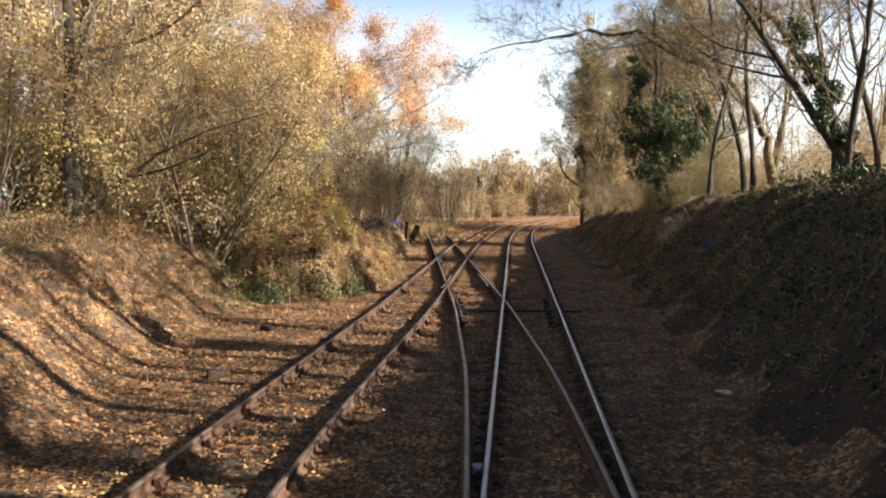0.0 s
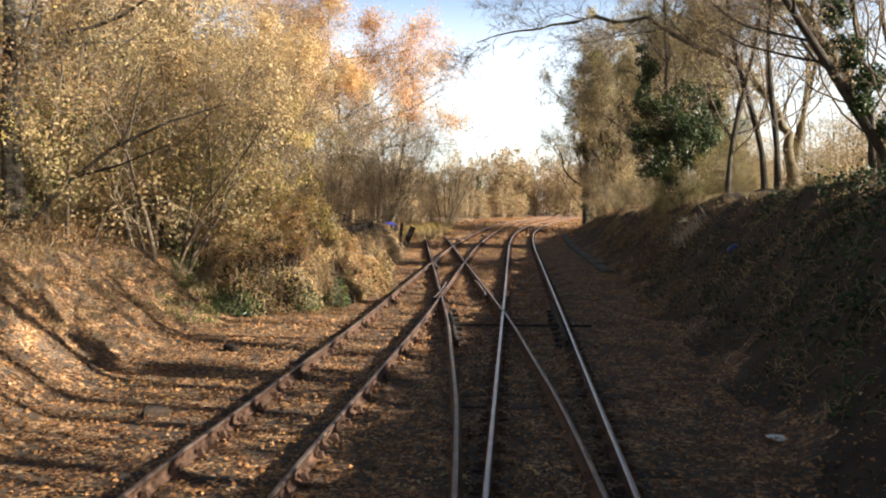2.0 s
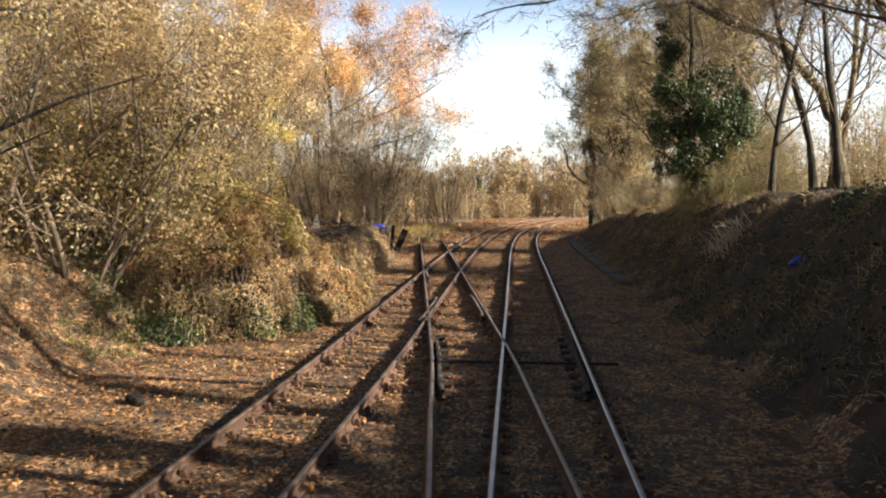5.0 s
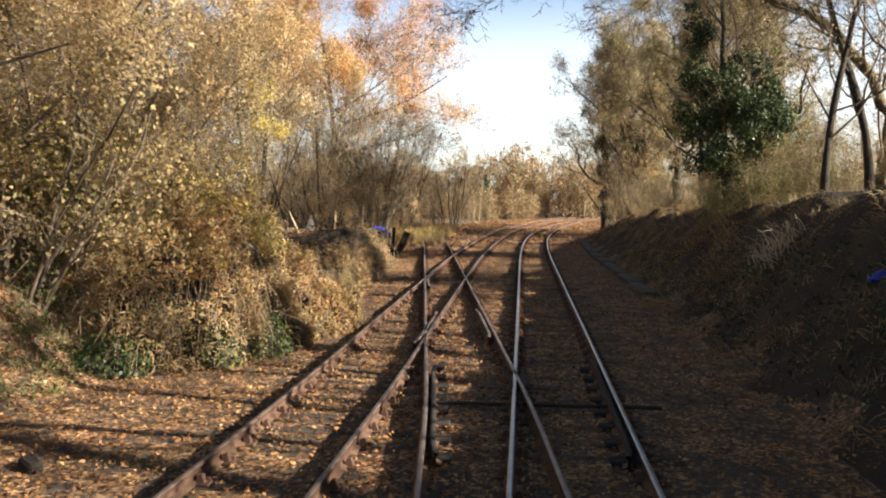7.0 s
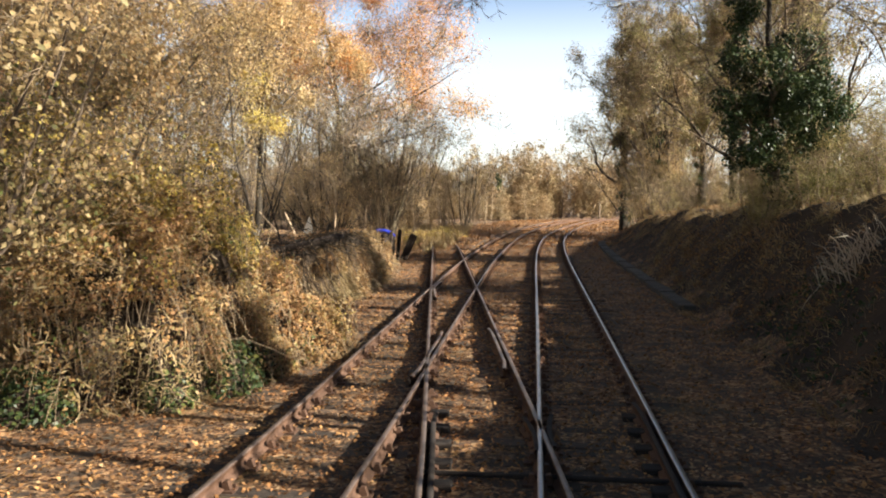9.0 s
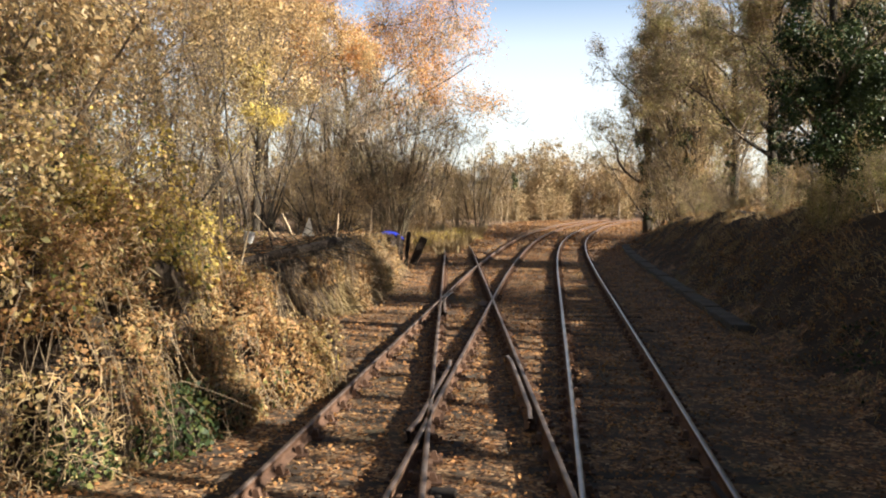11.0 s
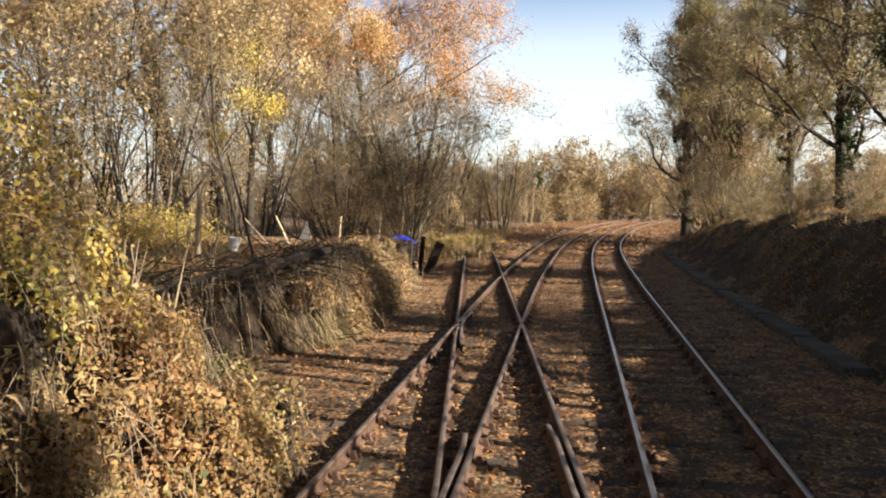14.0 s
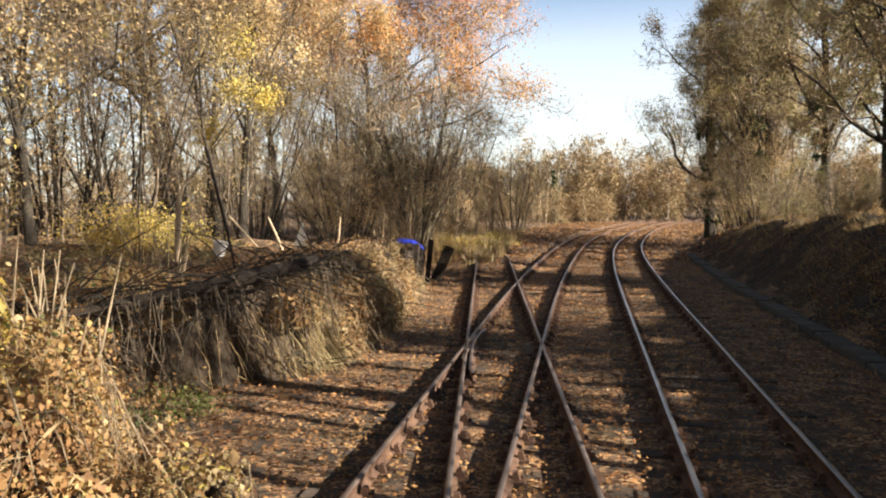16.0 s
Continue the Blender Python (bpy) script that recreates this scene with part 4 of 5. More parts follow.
# Unseen woods, added behind the start to close the place and cut sky light.
woods("unseen_rear_woodland", "unseen leafless woodland added behind the start", [(rw.uniform(-30, -8), rw.uniform(-45, -6)) for _ in range(40)] + [(rw.uniform(8, 18), rw.uniform(-45, 2)) for _ in range(22)] + [(rw.uniform(-9, 9), rw.uniform(-60, -48)) for _ in range(20)], 82, 11.0, OLIVE, 160, 0.28)


# ---- brambles, weeds and dead grass ----
def bramble(name, label, cx, cy, wx, wy, high, stems, leaves, leaf_m, seed, size=0.07, hang=0, stem_m=None):
    """A mound of arching stems covered with leaves, standing on the ground."""
    r = np.random.default_rng(seed)
    tb, pos = Tubes(), []
    for _ in range(stems):
        a, q = r.uniform(0, 2 * math.pi), math.sqrt(r.uniform(0, 1))
        x0, y0 = cx + wx * q * math.cos(a), cy + wy * q * math.sin(a)
        b = r.uniform(0, 2 * math.pi)
        L = high * r.uniform(0.7, 1.3)
        h = high * r.uniform(0.5, 1.1) * (1 - 0.6 * q * q)
        x1, y1 = x0 + math.cos(b) * L * 0.8, y0 + math.sin(b) * L * 0.8
        t = np.linspace(0, 1, 6)
        px, py = x0 + (x1 - x0) * t, y0 + (y1 - y0) * t
        pz = ground_z(px, py) - 0.05 + h * 4 * t * (1 - t * 0.78) * 0.62 + r.normal(0, 0.03, 6)
        pts = np.stack([px, py, pz], 1)
        tb.add(pts, np.linspace(0.008, 0.004, 6), 3)
        pos.append(pts)
    pos = np.array(pos)
    i, k, u = r.integers(0, stems, leaves), r.integers(0, 5, leaves), r.uniform(0, 1, leaves)[:, None]
    p = pos[i, k] * (1 - u) + pos[i, k + 1] * u + r.normal(size=(leaves, 3)) * 0.09
    v, f = leaf_arrays(p, size, r, 0.75, np.array([0.3, -0.2, 0.6]), 0.8)
    ob = thing(name, Matrix.Identity(4), label, "bramble", "brambles", "stuff")
    part("stems", tb.mesh("stems", stem_m or TWIG_PALE, False), None, ob)
    part("foliage", quads("foliage", v, f, [leaf_m]), None, ob)
    return ob

def tangle(name, label, category, lumps, coats, seed, hangers=0, core=0.84, hang_m=None, gaps=0.0):
    """A dense mass of overlapping mounds (x, y, rx, ry, top height): a solid dark core, leaf coats and stems hanging
    down its sides.
    Each coat: part name, material, leaf count, leaf size, test on place and outward direction."""
    r = np.random.default_rng(seed)
    c, rad = [], []
    for x, y, rx, ry, top in lumps:
        z = on_ground(x, y, 0.25)
        c.append((x, y, z))
        rad.append((rx, ry, top - z))
    c, rad = np.array(c), np.array(rad)
    w = rad[:, 0] * rad[:, 2] + rad[:, 1] * rad[:, 2]
    w = w / w.sum()

    def swell(p):
        return (1 + 0.10 * np.sin(p[:, 0] * 3.1 + 2 * np.sin(p[:, 2] * 2.3)) * np.sin(p[:, 1] * 2.7 + p[:, 2] * 1.9)
                + 0.07 * np.sin(p[:, 0] * 7.3 + p[:, 1] * 5.1) * np.sin(p[:, 2] * 6.7 + p[:, 1] * 3.3))

    def skin(n, depth):
        k = r.choice(len(c), n, p=w)
        d = r.normal(size=(n, 3))
        d[:, 2] = np.abs(d[:, 2]) * 0.9 - 0.05
        d /= np.linalg.norm(d, axis=1)[:, None]
        p = c[k] + d * rad[k] * depth[:, None]
        p = c[k] + (p - c[k]) * swell(p)[:, None]
        ok = p[:, 2] > ground_z(p[:, 0], p[:, 1])
        for j in range(len(c)):
            ok &= (k == j) | (np.sum(((p - c[j]) / rad[j]) ** 2, 1) > 0.80)
        if gaps:
            ok &= np.sin(p[:, 0] * 2.9 + p[:, 1] * 2.2) * np.sin(p[:, 2] * 3.7 + p[:, 1] * 1.7) + np.sin(p[:, 2] * 2.1 - p[:, 0] * 3.9) * 0.5 > gaps - 1.5
        o = d / rad[k]
        return p[ok], (o / np.linalg.norm(o, axis=1)[:, None])[ok]

    ob = thing(name, Matrix.Identity(4), label, category, "brambles", "stuff")
    # Solid body, coloured dark for the shade showing through leaf gaps.
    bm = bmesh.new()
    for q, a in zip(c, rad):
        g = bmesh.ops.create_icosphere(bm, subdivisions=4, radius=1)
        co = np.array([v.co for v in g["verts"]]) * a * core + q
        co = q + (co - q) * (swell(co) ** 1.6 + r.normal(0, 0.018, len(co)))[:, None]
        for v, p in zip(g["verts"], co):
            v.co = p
    part("dark_core", bm, DARK_CORE, ob, "solid dark core standing in for the shaded inside")
    for nm, m, count, size, test, *shape in coats:
        p, o = skin(count * 6, r.uniform(0.78, 1.07, count * 6))
        ok = test(p, o)
        p, o = p[ok][:count], o[ok][:count]
        v, f = leaf_arrays(p, size * np.exp(r.normal(0, 0.25, len(p))), r, shape[0] if shape else 0.7, o * 0.9 + np.array([0.2, -0.1, 0.3]), 0.75)
        part(nm, quads(nm, v, f, [m]), None, ob)
    if hangers:
        p, o = skin(hangers * 3, r.uniform(0.92, 1.02, hangers * 3))
        ok = (o[:, 2] < 0.8) & ((o[:, 1] < 0.2) | (o[:, 0] > 0.3))
        tb = Tubes()
        for a, n in zip(p[ok][:hangers], o[ok][:hangers]):
            h = a[2] - on_ground(a[0], a[1])
            L = min(r.uniform(0.25, 1.1), h + 0.15)
            side = r.normal(size=3) * np.array([0.14, 0.14, 0.03])
            out = np.array([n[0], n[1], 0.15]) * r.uniform(0.06, 0.2)
            tb.add([a, a + out + side * 0.4 + np.array([0, 0, 0.03 * L]), a + out * 1.5 + side + np.array([0, 0, -0.45 * L]), a + out * 1.3 + side * 1.7 + np.array([0, 0, -L])], [0.006, 0.006, 0.005, 0.003], 3)
        part("hanging_stems", tb.mesh("hanging_stems", hang_m or TWIG_PALE, False), None, ob, "pale dry stems hanging down")
    return ob


ANY = lambda p, o: o[:, 2] > -2
tangle("bramble_thicket", "big russet and straw-coloured bramble mound beside the disused track", "bramble",
       [(-6.5, 23.5, 1.6, 1.9, 2.4), (-5.5, 23.2, 0.9, 1.2, 2.0), (-5.9, 25.1, 1.35, 1.7, 2.9), (-5.0, 25.9, 0.9, 1.4, 1.75), (-4.2, 26.2, 0.75, 0.9, 1.05), (-5.3, 26.6, 1.0, 1.1, 1.6), (-4.5, 24.6, 0.5, 0.8, 0.75), (-7.6, 24.8, 1.5, 2.2, 2.6)],
       [("russet_foliage", RUSSET, 42000, 0.046, lambda p, o: (np.sin(p[:, 0] * 2.2 + p[:, 2] * 1.7) * np.sin(p[:, 1] * 1.9 - p[:, 2]) > -0.45) & ((p[:, 2] > 1.2) | (p[:, 1] > 24.3) | (np.sin(p[:, 0] * 31 + p[:, 2] * 17) > 0.5))),
        ("straw_stems", STRAW, 12000, 0.16, ANY, 0.08), ("dull_foliage", MOSS, 8000, 0.042, ANY), ("pale_foliage", STRAW, 2000, 0.045, ANY),
        ("yellow_foliage", YELLOW, 5200, 0.058, lambda p, o: (p[:, 2] > 1.5) & (np.sin(p[:, 0] * 1.7 + 0.6) * np.sin(p[:, 1] * 2.1 + p[:, 2]) > 0.05)),
        ("green_foliage", GREEN, 2200, 0.06, lambda p, o: (np.sin(p[:, 0] * 2.7 + p[:, 1]) * np.sin(p[:, 1] * 1.3 + p[:, 2] * 2) > 0.45))], 91, 1000, 0.70, None, 0.55)
tangle("climber", "bright yellow-leaved climber heaped on top of the brambles", "climber",
       [(-5.9, 25.9, 0.75, 0.9, 3.35), (-6.8, 25.6, 0.8, 0.9, 3.3), (-7.6, 26.2, 0.9, 0.9, 3.4), (-5.6, 26.6, 0.5, 0.6, 2.4)],
       [("yellow_foliage", YELLOW, 9000, 0.058, lambda p, o: p[:, 2] > 1.2), ("gold_foliage", GOLD, 7000, 0.05, lambda p, o: p[:, 2] > 1.0), ("green_foliage", GREEN, 1500, 0.06, lambda p, o: p[:, 2] > 1.0)], 93, 120, 0.7, None, 0.5)
tangle("bramble_thicket", "low dark green ivy and bramble at the mound foot", "bramble",
       [(-4.75, 23.7, 0.55, 0.8, 0.55), (-4.45, 24.3, 0.35, 0.5, 0.35), (-5.2, 22.5, 0.4, 0.4, 0.45), (-6.9, 21.7, 0.9, 0.5, 0.5)],
       [("green_foliage", GREEN, 1300, 0.055, ANY), ("dark_foliage", IVY, 3200, 0.055, ANY)], 96, 0, 0.8)
tangle("climber", "pale fluffy seed heads of a climber beside the rail", "climber",
       [(-3.75, 26.9, 0.35, 0.5, 0.85), (-4.1, 27.3, 0.5, 0.4, 0.7), (-4.6, 27.6, 0.5, 0.4, 0.75)],
       [("seed_heads", STRAW, 900, 0.04, lambda p, o: p[:, 2] > 0.35), ("russet_foliage", RUSSET, 1500, 0.05, ANY), ("yellow_foliage", YELLOW, 300, 0.05, ANY)], 107, 60, 0.8)
bramble("bramble_thicket", "low brambles at the top of the sunny bank", -10.2, 18.6, 1.2, 4.0, 1.0, 260, 6500, RUSSET, 94, 0.05)
bramble("bramble_thicket", "green-leaved brambles under the shrubs", -8.0, 23.6, 1.0, 2.6, 1.0, 150, 3200, GREEN, 86, 0.055)
bramble("weed_patch", "low green weeds on the bank foot", -8.0, 9.5, 0.8, 1.5, 0.3, 60, 1200, GREEN, 95, 0.05)
bramble("weed_patch", "rank green weeds under the shrubs", -7.6, 20.6, 0.7, 1.2, 0.35, 80, 1500, GREEN, 85, 0.05)
bramble("weed_patch", "yellow-green weeds at the end of the siding", -7.0, 68.0, 2.5, 7.0, 0.8, 200, 3600, YELLOW, 97, 0.09)
bramble("bramble_thicket", "dark brambles on the shaded bank", 5.6, 11.0, 1.6, 5.5, 0.45, 320, 5200, IVY, 98, 0.08)
bramble("bramble_thicket", "dark ivy and brambles on the shaded bank", 6.8, 18.0, 1.3, 4.5, 0.35, 150, 2600, IVY, 99, 0.08)
bramble("bramble_thicket", "low ivy and withered weeds on the dark slope", 4.9, 22.0, 0.9, 7.0, 0.25, 220, 2600, IVY, 108, 0.07)
bramble("bramble_thicket", "withered weeds on the dark slope", 5.2, 34.0, 0.9, 9.0, 0.3, 260, 3000, RUSSET, 109, 0.06, 0, TWIG)
bramble("bramble_thicket", "dry brambles along the bank crest", 7.4, 47.0, 0.8, 15.0, 0.35, 260, 3600, RUSSET, 100, 0.06)
bramble("bramble_thicket", "brown brambles over the old loading bank", -7.5, 38.5, 1.2, 4.5, 0.38, 260, 3000, RUSSET, 101, 0.065)
bramble("bramble_thicket", "withered undergrowth beneath the trees", -12.0, 36.0, 3.5, 7.0, 0.4, 260, 4200, OLIVE, 102, 0.085)
bramble("bramble_thicket", "withered undergrowth beneath the trees", -12.5, 22.0, 2.5, 8.0, 1.1, 320, 6000, OLIVE, 103, 0.085)
bramble("yellow_bush", "bright yellow bush among the garden debris", -13.2, 42.0, 1.5, 1.3, 1.8, 130, 3800, YELLOW, 104, 0.075)


def grass(name, label, spots, seed, length, material, lean=(0, 0, 1.0), spread=0.5, width=0.006):
    r = np.random.default_rng(seed)
    spots = np.asarray(spots, float)
    d = r.normal(size=(len(spots), 3)) * spread + np.array(lean)
    d /= np.linalg.norm(d, axis=1)[:, None]
    v, f = blade_arrays(spots, d, length * r.uniform(0.5, 1.3, len(spots)), width, r)
    ob = new(name, quads(name, v, f, [material]))
    return tagged(ob, label, "grass", "dry grass", "stuff")


def field(n, x0, x1, y0, y1, seed, clumps=0):
    r = np.random.default_rng(seed)
    if clumps:
        c = np.stack([r.uniform(x0, x1, clumps), r.uniform(y0, y1, clumps)], 1)
        p = c[r.integers(0, clumps, n)] + r.normal(size=(n, 2)) * 0.13
    else:
        p = np.stack([r.uniform(x0, x1, n), r.uniform(y0, y1, n)], 1)
    return np.column_stack([p, ground_z(p[:, 0], p[:, 1])])


grass("dead_grass", "dead straw-coloured grass on the sunny bank", field(3600, -11, -7.4, 8, 22, 111, 170), 112, 0.3, STRAW, (0.5, 0, 0.7))
grass("dead_grass", "dead grass hanging down the loading bank edge", np.array([(left_foot(q[1]) - 0.75 + 0.3 * (q[0] + 7), q[1], ground_z(left_foot(q[1]) - 0.75 + 0.3 * (q[0] + 7), q[1])) for q in field(3600, -7.5, -6.5, 37.8, 48, 113, 100)], float), 114, 0.7, STRAW, (0.7, -0.2, -0.6), 0.35, 0.006)
rootr = np.random.default_rng(171)
roots = Tubes()
for k in range(170):
    if k % 2:
        u = rootr.uniform(0, 1)
        x, y = np.interp(u, (0, 0.35, 0.6, 1), (-6.6, -5.5, -5.1, -5.2)), np.interp(u, (0, 0.35, 0.6, 1), (30.0, 31.6, 33.0, 35.5))
        top = np.array([x + rootr.normal(0, 0.08), y, 1.5 + 0.15 * u + rootr.normal(0, 0.06)])
        out = np.array([rootr.uniform(0.0, 0.3), rootr.uniform(-0.35, 0.1), 0.0])
        drop = rootr.uniform(0.1, 1.2) ** 1.5
    else:
        y = rootr.uniform(33.0, 47.0)
        x = float(left_foot(y)) - rootr.uniform(0.3, 0.8)
        top = np.array([x, y, on_ground(x, y) + 0.06])
        out = np.array([rootr.uniform(0.25, 0.6), rootr.uniform(-0.6, 0.1), 0.0])
        drop = rootr.uniform(0.4, 1.15)
    roots.add([top, top + out * 0.6 + np.array([0, 0, 0.02]), top + out + np.array([rootr.normal(0, 0.05), 0, -0.5 * drop]), top + out * 1.1 + np.array([rootr.normal(0, 0.09), rootr.normal(0, 0.06), -drop])], [0.009, 0.009, 0.007, 0.004], 3)
tagged(new("hanging_roots", roots.mesh("hanging_roots", TWIG, False)), "pale roots and stems hanging over the bank edge", "roots", kind="stuff")
grass("dead_grass", "tall dry grass by the bend", field(5000, -11, -4.5, 54, 82, 115, 200), 116, 0.8, STRAW, (0, 0, 1.0), 0.3, 0.012)
grass("dead_grass", "pale dry grass tufts on the bank crest", field(110, 5.3, 6.0, 26.0, 27.6, 117, 5), 118, 0.6, BLEACHED, (-0.35, -0.1, 0.8), 0.4, 0.013)
grass("dead_grass", "withered weeds and dead stalks on the dark slope", field(6500, 3.8, 7.2, 8, 44, 123, 420), 124, 0.26, STRAW, (-0.5, -0.1, 0.7), 0.6, 0.007)
grass("dead_grass", "dry grass along the shaded bank", field(3500, 5.4, 7.4, 29, 62, 119, 150), 120, 0.28, STRAW, (-0.3, 0, 0.8), 0.5, 0.008)

tangle("dead_grass", "straw-coloured dead grass and stems draped over the bank face", "grass",
       [(-5.8, 34.4, 0.55, 0.8, 1.45), (-5.4, 35.6, 0.55, 0.9, 1.05), (-5.6, 37.0, 0.75, 0.9, 1.5), (-5.35, 38.6, 0.5, 0.9, 0.8), (-5.9, 39.6, 0.7, 1.0, 1.45), (-5.7, 41.4, 0.5, 0.9, 0.9), (-6.0, 42.9, 0.6, 0.8, 1.3), (-6.5, 36.0, 0.9, 1.2, 1.6)],
       [("russet_foliage", RUSSET, 14000, 0.055, ANY), ("straw_stems", STRAW, 5000, 0.2, ANY, 0.09)], 121, 420, 0.55, TWIG_PALE)
dg = np.random.default_rng(125)
dy = np.where(dg.uniform(0, 1, 5200) < 0.55, dg.normal(36.2, 1.4, 5200), dg.uniform(34, 47, 5200))
dx = left_foot(dy) - dg.uniform(-0.15, 0.7, 5200)
grass("dead_grass", "long pale dead grass hanging down the bank", np.column_stack([dx, dy, ground_z(dx, dy) + dg.uniform(0.0, 0.35, 5200)]), 126, 0.6, STRAW, (0.55, -0.15, -0.75), 0.3, 0.009)
tangle("bramble_thicket", "withered brown brambles over the bank beside the hollow", "bramble",
       [(-7.3, 28.6, 1.0, 1.0, 1.5), (-6.7, 29.5, 0.6, 0.7, 1.45), (-8.2, 30.2, 1.3, 1.2, 1.75), (-7.9, 32.4, 1.1, 1.5, 1.7), (-5.8, 28.3, 0.6, 0.7, 0.5)],
       [("russet_foliage", RUSSET, 11000, 0.055, ANY), ("straw_stems", STRAW, 4000, 0.16, ANY, 0.08), ("green_foliage", GREEN, 900, 0.055, ANY)], 122, 110, 0.62, TWIG)
bramble("bramble_thicket", "dark withered brambles hanging over the bank edge", -6.6, 39.0, 0.7, 4.5, 0.6, 420, 5200, RUSSET, 105, 0.055, 0, TWIG)
bramble("bramble_thicket", "withered brambles round the hollow", -7.6, 31.6, 0.9, 1.6, 0.4, 200, 2600, RUSSET, 106, 0.06, 0, TWIG)
bramble("weed_patch", "green weeds at the mouth of the hollow", -6.7, 31.3, 0.9, 0.9, 0.3, 70, 1500, GREEN, 88, 0.05)
for k, (x, y, z, rad) in enumerate(((-11.85, 45.8, 6.25, 0.55), (-11.1, 46.2, 6.0, 0.6), (-12.3, 46.6, 7.9, 0.9), (-13.6, 47.2, 5.0, 0.7))):
    cr = np.random.default_rng(180 + k)
    d = cr.normal(size=(800, 3)) * np.array([0.5, 0.5, 0.42]) * rad
    v, f = leaf_arrays(d + np.array([x, y, z]), 0.085, cr, 0.75, d / rad + np.array([0.3, 0, 0.4]), 0.6)
    o = part("foliage", quads("foliage", v, f, [YELLOW]), None, golden, "bright yellow leaf cluster")
    o.matrix_parent_inverse = golden.matrix_basis.inverted()

# fallen leaves over the whole floor
r = np.random.default_rng(131)
n = 120000
yy = 4 + 56 * r.uniform(0, 1, n) ** 1.5
xx = r.uniform(-9.0, 6.5, n)
keep = r.uniform(0, 1, n) < np.where(xx < 1.2, 1.0, np.where(xx < right_foot(yy) + 0.3, 0.6, 0.35))
xx, yy = xx[keep], yy[keep]
pp = np.column_stack([xx, yy, ground_z(xx, yy) + r.uniform(0.005, 0.05, len(xx))])
v, f = leaf_arrays(pp, 0.058, r, 0.65, np.array([0, 0, 1.6]), 0.55, 0.22)
n = 14000
yy, xx = r.uniform(58, 108, n), r.uniform(-9, 9, n)
xx = xx + MAIN(yy) - 1.5
pp = np.column_stack([xx, yy, ground_z(xx, yy) + r.uniform(0.005, 0.06, n)])
v2, f2 = leaf_arrays(pp, 0.14, r, 0.65, np.array([0, 0, 1.6]), 0.55, 0.22)
f, v = np.concatenate([f, f2 + len(v)]), np.concatenate([v, v2])
tagged(new("fallen_leaves", quads("fallen_leaves", v, f, [LITTER])), "brown and tan fallen leaves on the track bed", "leaf litter", kind="stuff")


# ---- old loading bank and garden debris ----
br = np.random.default_rng(191)
brush = Tubes()
for k in range(420):
    u = br.uniform(0, 1)
    if k % 2:
        x, y = np.interp(u, (0, 0.35, 0.6, 1), (-7.2, -5.8, -5.35, -5.6)) - br.exponential(0.35), np.interp(u, (0, 0.35, 0.6, 1), (29.6, 31.4, 33.0, 37.0))
        p = np.array([x, y, 1.35 + 0.25 * u + br.uniform(-0.1, 0.25)])
    else:
        y = br.uniform(33.0, 45.0)
        x = float(left_foot(y)) - br.uniform(-0.15, 1.6)
        p = np.array([x, y, on_ground(x, y) + br.uniform(0.0, 0.3)])
    d = unit(np.array([br.normal(0.3, 0.6), br.normal(-0.2, 0.8), br.normal(0.0, 0.35)]))
    L = br.uniform(0.4, 1.7)
    brush.add([p, p + d * L * 0.5 + br.normal(size=3) * 0.08, p + d * L + np.array([0, 0, -0.12 * L])], [0.014, 0.011, 0.005], 3)
tagged(new("brush_pile", brush.mesh("brush_pile", BARK_DARK, False)), "tangled dark brushwood on the bank edge", "brushwood", kind="stuff")


def scrap(name, label, category, x, y, size, flat, m, seed):
    b = bmesh.new()
    bmesh.ops.create_icosphere(b, subdivisions=2, radius=size)
    for vv in b.verts:
        vv.co += vv.co.normalized() * size * 0.5 * noise.noise(vv.co * (0.7 / size) + Vector((seed, 0, 0)))
        vv.co.z *= flat
    o = part(name, b, m, None)
    o.matrix_world = pose(x, y, on_ground(x, y) + size * flat * 0.7, 0, 0, seed * 40)
    tagged(o, label, category)


scrap("paper_scrap", "crumpled pale paper scrap between the rails", "litter", -0.27, 8.45, 0.075, 0.6, WHITE, 1)
scrap("paper_scrap", "flat pale scrap on the leaf bed", "litter", 3.35, 12.0, 0.12, 0.25, WHITE, 2)
for x, y, turn, lb in ((-4.75, 12.6, 25, "rotten brown timber block beside the disused track"), (-5.3, 17.2, -40, "dark rotten timber block by the bank foot")):
    b = box_bm(0.34, 0.17, 0.13, 0.03)
    for vv in b.verts:
        vv.co += Vector((0.03, 0.025, 0.02)) * noise.noise(vv.co * 7 + Vector((x, 0, 0)))
    o = part("timber_block", b, TIMBER, None)
    o.matrix_world = pose(x, y, on_ground(x, y) + 0.06, 4, 7, turn)
    tagged(o, lb, "timber")

bank_wall = thing("timber_retaining_wall", Matrix.Identity(4), "rotten dark timber retaining wall of a loading bank", "retaining wall")
for k in range(4):
    o = part("plank", box_bm(0.09, 7.0, 0.24, 0.015), TIMBER, bank_wall)
    o.matrix_local = pose(-6.15 + 0.02 * k, 44.6, 0.18 + 0.26 * k, 0, 4 + k, 1.5)
for y in (41.4, 43.4, 45.5, 47.9):
    o = part("post", box_bm(0.16, 0.16, 1.7, 0.02), TIMBER, bank_wall)
    o.matrix_local = pose(-5.98, y, 0.45, 0, 6, 0)
o = part("end_board", box_bm(0.34, 0.1, 1.25, 0.02), TIMBER, bank_wall, "leaning dark end board")
o.matrix_local = pose(-5.45, 47.6, 0.5, 0, 24, 8)
log = Tubes()
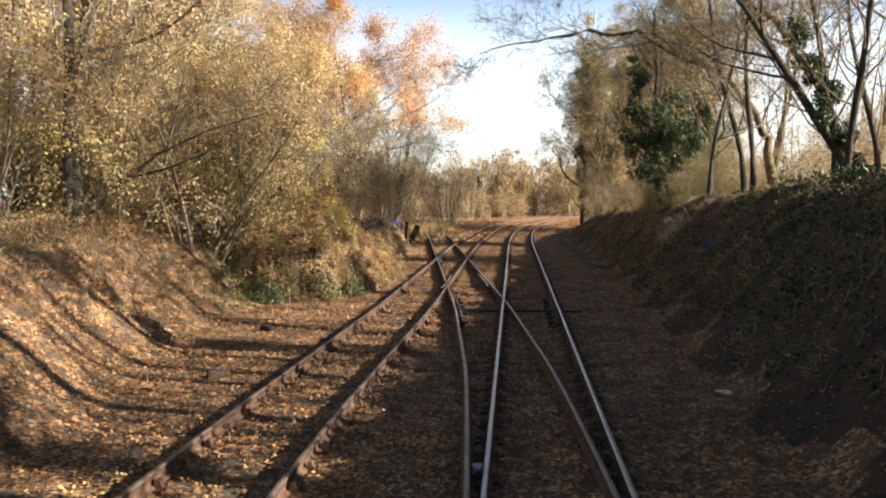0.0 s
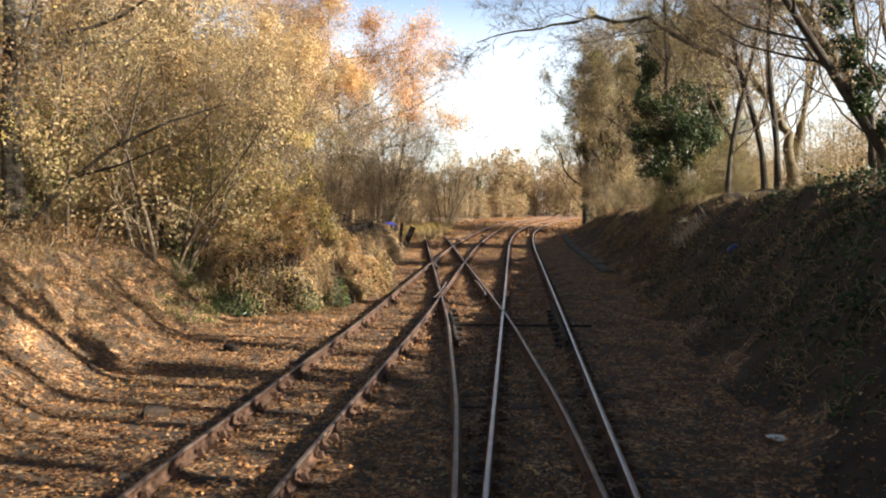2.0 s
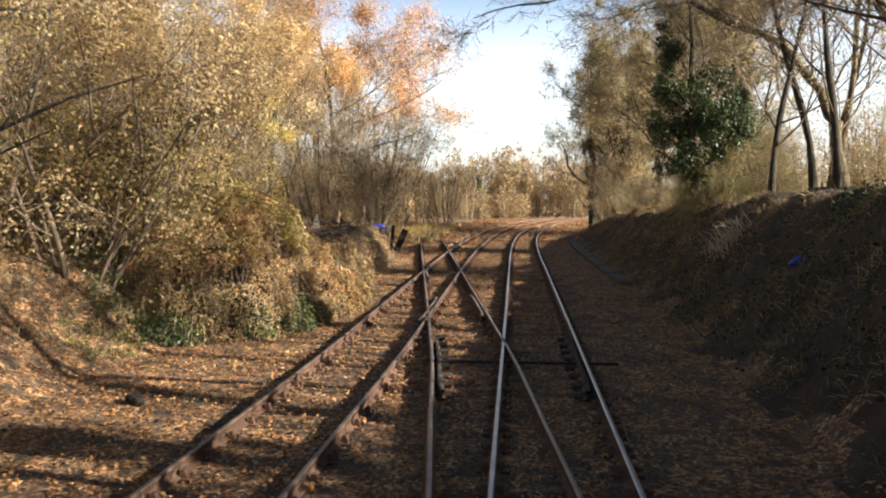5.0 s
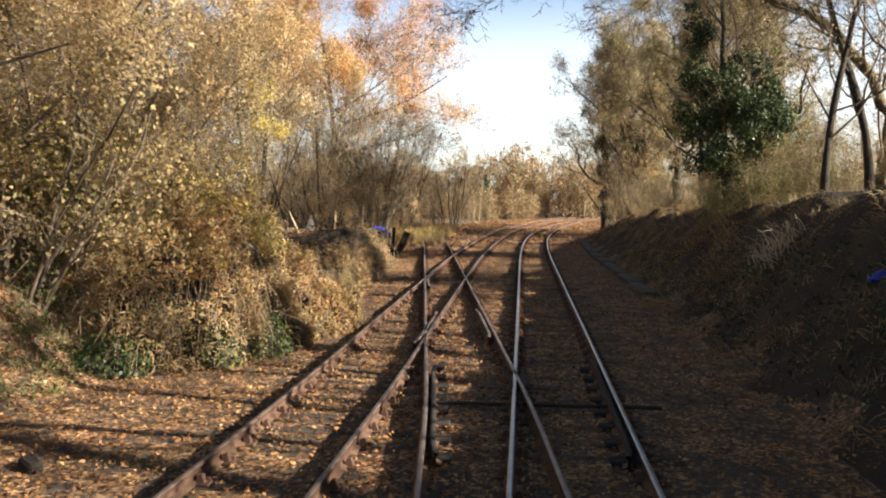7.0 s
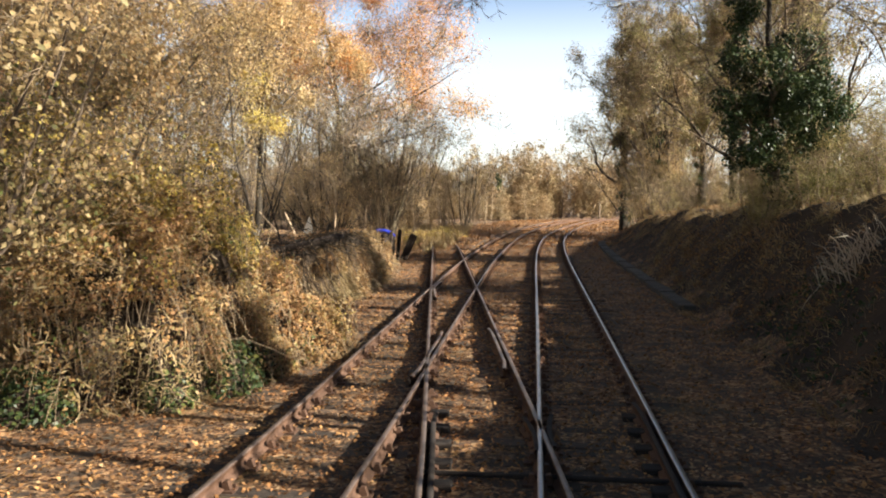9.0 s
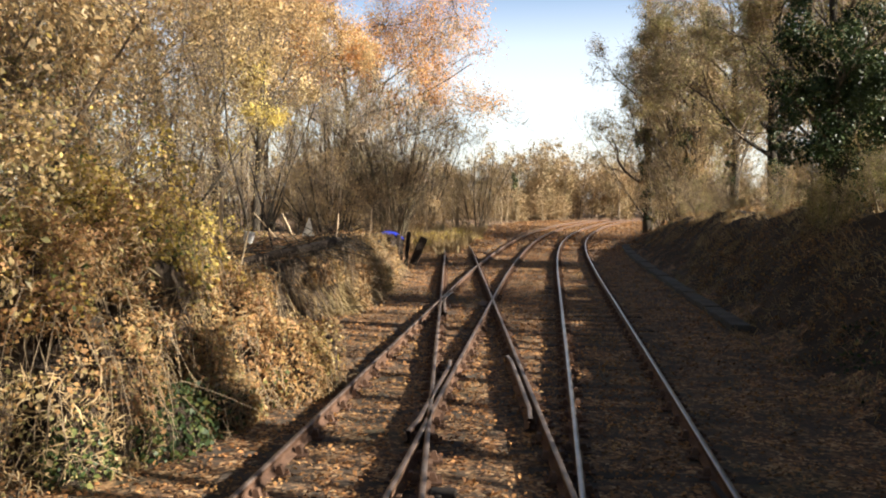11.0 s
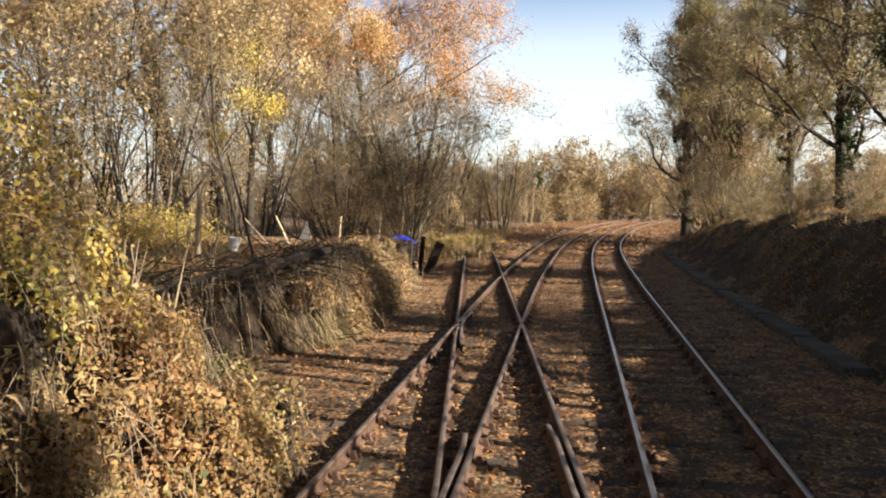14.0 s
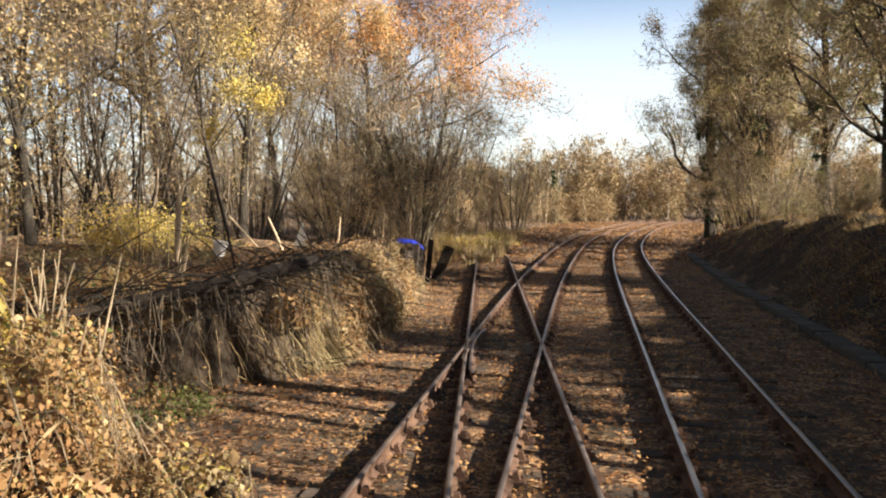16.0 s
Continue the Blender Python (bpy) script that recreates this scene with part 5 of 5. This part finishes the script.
log.add([(-7.6, 29.3, 1.25), (-6.6, 30.3, 1.42), (-5.6, 31.6, 1.62), (-5.2, 33.0, 1.72), (-5.5, 34.6, 1.66), (-6.1, 36.6, 1.5)], [0.05, 0.08, 0.10, 0.10, 0.09, 0.05], 8)
tagged(new("fallen_log", log.mesh("fallen_log", TIMBER)), "dark fallen log along the bank edge", "log")

tarp = bmesh.new()
bmesh.ops.create_grid(tarp, x_segments=14, y_segments=10, size=0.5)
for vv in tarp.verts:
    vv.co.z = 0.10 * noise.noise(vv.co * 5) + 0.16 * math.cos(vv.co.x * 3)
    vv.co.x *= 1.5
bmesh.ops.solidify(tarp, geom=tarp.faces[:], thickness=0.012)
o = part("tarpaulin", tarp, BLUE, None)
o.matrix_world = pose(-6.35, 46.6, 1.2, 12, 16, 20) @ Matrix.Diagonal((0.6, 0.6, 0.6, 1))
tagged(o, "crumpled blue plastic tarpaulin on the loading bank", "tarpaulin")

bag = bmesh.new()
bmesh.ops.create_icosphere(bag, subdivisions=2, radius=0.17)
for vv in bag.verts:
    vv.co += vv.co.normalized() * 0.05 * noise.noise(vv.co * 9)
    vv.co.z *= 0.45
o = part("plastic_bag", bag, BLUE, None)
o.matrix_world = pose(5.57, 21.7, on_ground(5.57, 21.7) + 0.05, 0, -30, 0)
tagged(o, "crumpled blue plastic bag on the shaded bank", "bag")


def bucket(x, y):
    t = thing("bucket", pose(x, y, on_ground(x, y), 0, 8, 0), "white plastic bucket standing on the bank", "bucket")
    b = bmesh.new()
    rings = []
    for rad, z in ((0.0, 0.01), (0.15, 0.0), (0.19, 0.36), (0.205, 0.36), (0.205, 0.39), (0.18, 0.39), (0.14, 0.03), (0.0, 0.03)):
        rings.append([b.verts.new((rad * math.cos(a), rad * math.sin(a), z)) for a in np.linspace(0, 2 * math.pi, 20, endpoint=False)])
    for p, q in zip(rings, rings[1:]):
        for i in range(20):
            b.faces.new((p[i], p[(i + 1) % 20], q[(i + 1) % 20], q[i]))
    bmesh.ops.remove_doubles(b, verts=b.verts[:], dist=1e-4)
    part("body", b, WHITE, t)
    h = Tubes()
    h.add([(0.2 * math.cos(a), -0.03 - 0.08 * math.sin(a), 0.36 - 0.16 * math.sin(a)) for a in np.linspace(0, math.pi, 9)], [0.005] * 9, 5)
    part("handle", h.mesh("handle", IRON), None, t, "thin wire handle")


bucket(-10.45, 41.2)
sheet = bmesh.new()
a = [sheet.verts.new(c) for c in ((-0.26, 0, 0), (0.26, 0.03, 0), (0.03, 0.1, 0.62), (-0.02, 0.12, 0.60))]
sheet.faces.new(a)
bmesh.ops.solidify(sheet, geom=sheet.faces[:], thickness=0.02)
o = part("board", sheet, WHITE, None)
o.matrix_world = pose(-9.1, 43.8, on_ground(-9.1, 43.8) + 0.25, 0, 0, -15) @ Matrix.Diagonal((1, 1, 1.1, 1))
tagged(o, "pointed white board leaning among the debris", "board")

stump = Tubes()
stump.add([(0, 0, -0.3), (0.05, 0, 0.9), (0.18, 0, 1.7), (0.22, 0, 2.0)], [0.17, 0.14, 0.12, 0.05], 8)
stump.add([(0.16, 0, 1.65), (0.42, 0, 1.98), (0.75, 0, 2.1)], [0.07, 0.05, 0.03], 6)
o = new("broken_stump", stump.mesh("broken_stump", PALE_WOOD))
o.matrix_world = pose(-10.8, 39.6, on_ground(-10.8, 39.6)) @ Matrix.Diagonal((0.55, 0.55, 1.15, 1))
tagged(o, "tall broken tree stump with pale torn wood", "tree stump")
for x, y, L, tx, ty, rad, mt, lb in ((-9.7, 42.8, 1.7, 20, -35, 0.035, PALE_WOOD, "pale wooden pole leaning on the debris"), (-9.4, 43.3, 1.3, -5, -25, 0.045, PALE_WOOD, "pale wooden stake leaning on the debris"),
                                     (-7.3, 46.5, 1.3, 4, 6, 0.03, PALE_WOOD, "white-barked thin stake beside the tarpaulin"), (-8.2, 44.5, 1.1, 5, 8, 0.03, PALE_WOOD, "thin pale wooden stake"), (-8.7, 57.2, 3.3, 3, 4, 0.10, PALE_WOOD, "pale bare trunk stump among saplings"),
                                     (-12.2, 33.5, 2.6, 10, 25, 0.05, TWIG_PALE, "leaning dry pale pole"), (-8.1, 37.0, 2.8, -15, -20, 0.03, TIMBER, "dark leaning dead branch")):
    tb = Tubes()
    tb.add([(0, 0, -0.3), (0.01, 0.02, L * 0.5), (0, 0, L)], [rad, rad * 0.9, rad * 0.6], 6)
    o = new("stake", tb.mesh("stake", mt))
    o.matrix_world = pose(x, y, on_ground(x, y), tx, ty, 0)
    tagged(o, lb, "stake")


dead = Tubes()
dead.add([(-10.6, 18.3, 1.7), (-9.7, 18.7, 2.9), (-8.6, 19.1, 3.9), (-7.4, 19.4, 4.5), (-6.1, 19.6, 4.9)], [0.07, 0.06, 0.045, 0.03, 0.012], 6)
dead.add([(-9.3, 18.9, 3.3), (-8.2, 18.6, 3.5), (-6.9, 18.2, 3.9)], [0.035, 0.025, 0.008], 5)
dead.add([(-8.4, 19.1, 4.0), (-7.9, 19.4, 5.0), (-7.6, 19.8, 5.6)], [0.025, 0.018, 0.006], 5)
tagged(new("dead_branch", dead.mesh("dead_branch", BARK_DARK)), "dark dead branch reaching out from the bank", "branch")


def saplings(x, y, count, seed, length, label, m=TWIG_PALE):
    r = np.random.default_rng(seed)
    t = thing("coppice_stool", pose(x, y, on_ground(x, y)), label, "coppice")
    for _ in range(count):
        tb = Tubes()
        p = np.array([r.normal(0, 0.25), r.normal(0, 0.25), -0.1])
        d = unit(np.array([r.normal(0, 0.28), r.normal(0, 0.2), 1]))
        L = length * r.uniform(0.5, 1.1)
        tb.add([p, p + d * L * 0.5, p + d * L + r.normal(size=3) * 0.06], [0.024, 0.019, 0.009], 4)
        part("shoot", tb.mesh("shoot", m), None, t)


saplings(-6.9, 29.3, 30, 141, 1.9, "cut-back coppice stool with pale upright shoots")
saplings(-8.4, 34.5, 14, 142, 1.7, "cut-back coppice stool with pale shoots")
saplings(-8.0, 52.5, 16, 143, 2.4, "thin dry shoots behind the loading bank")
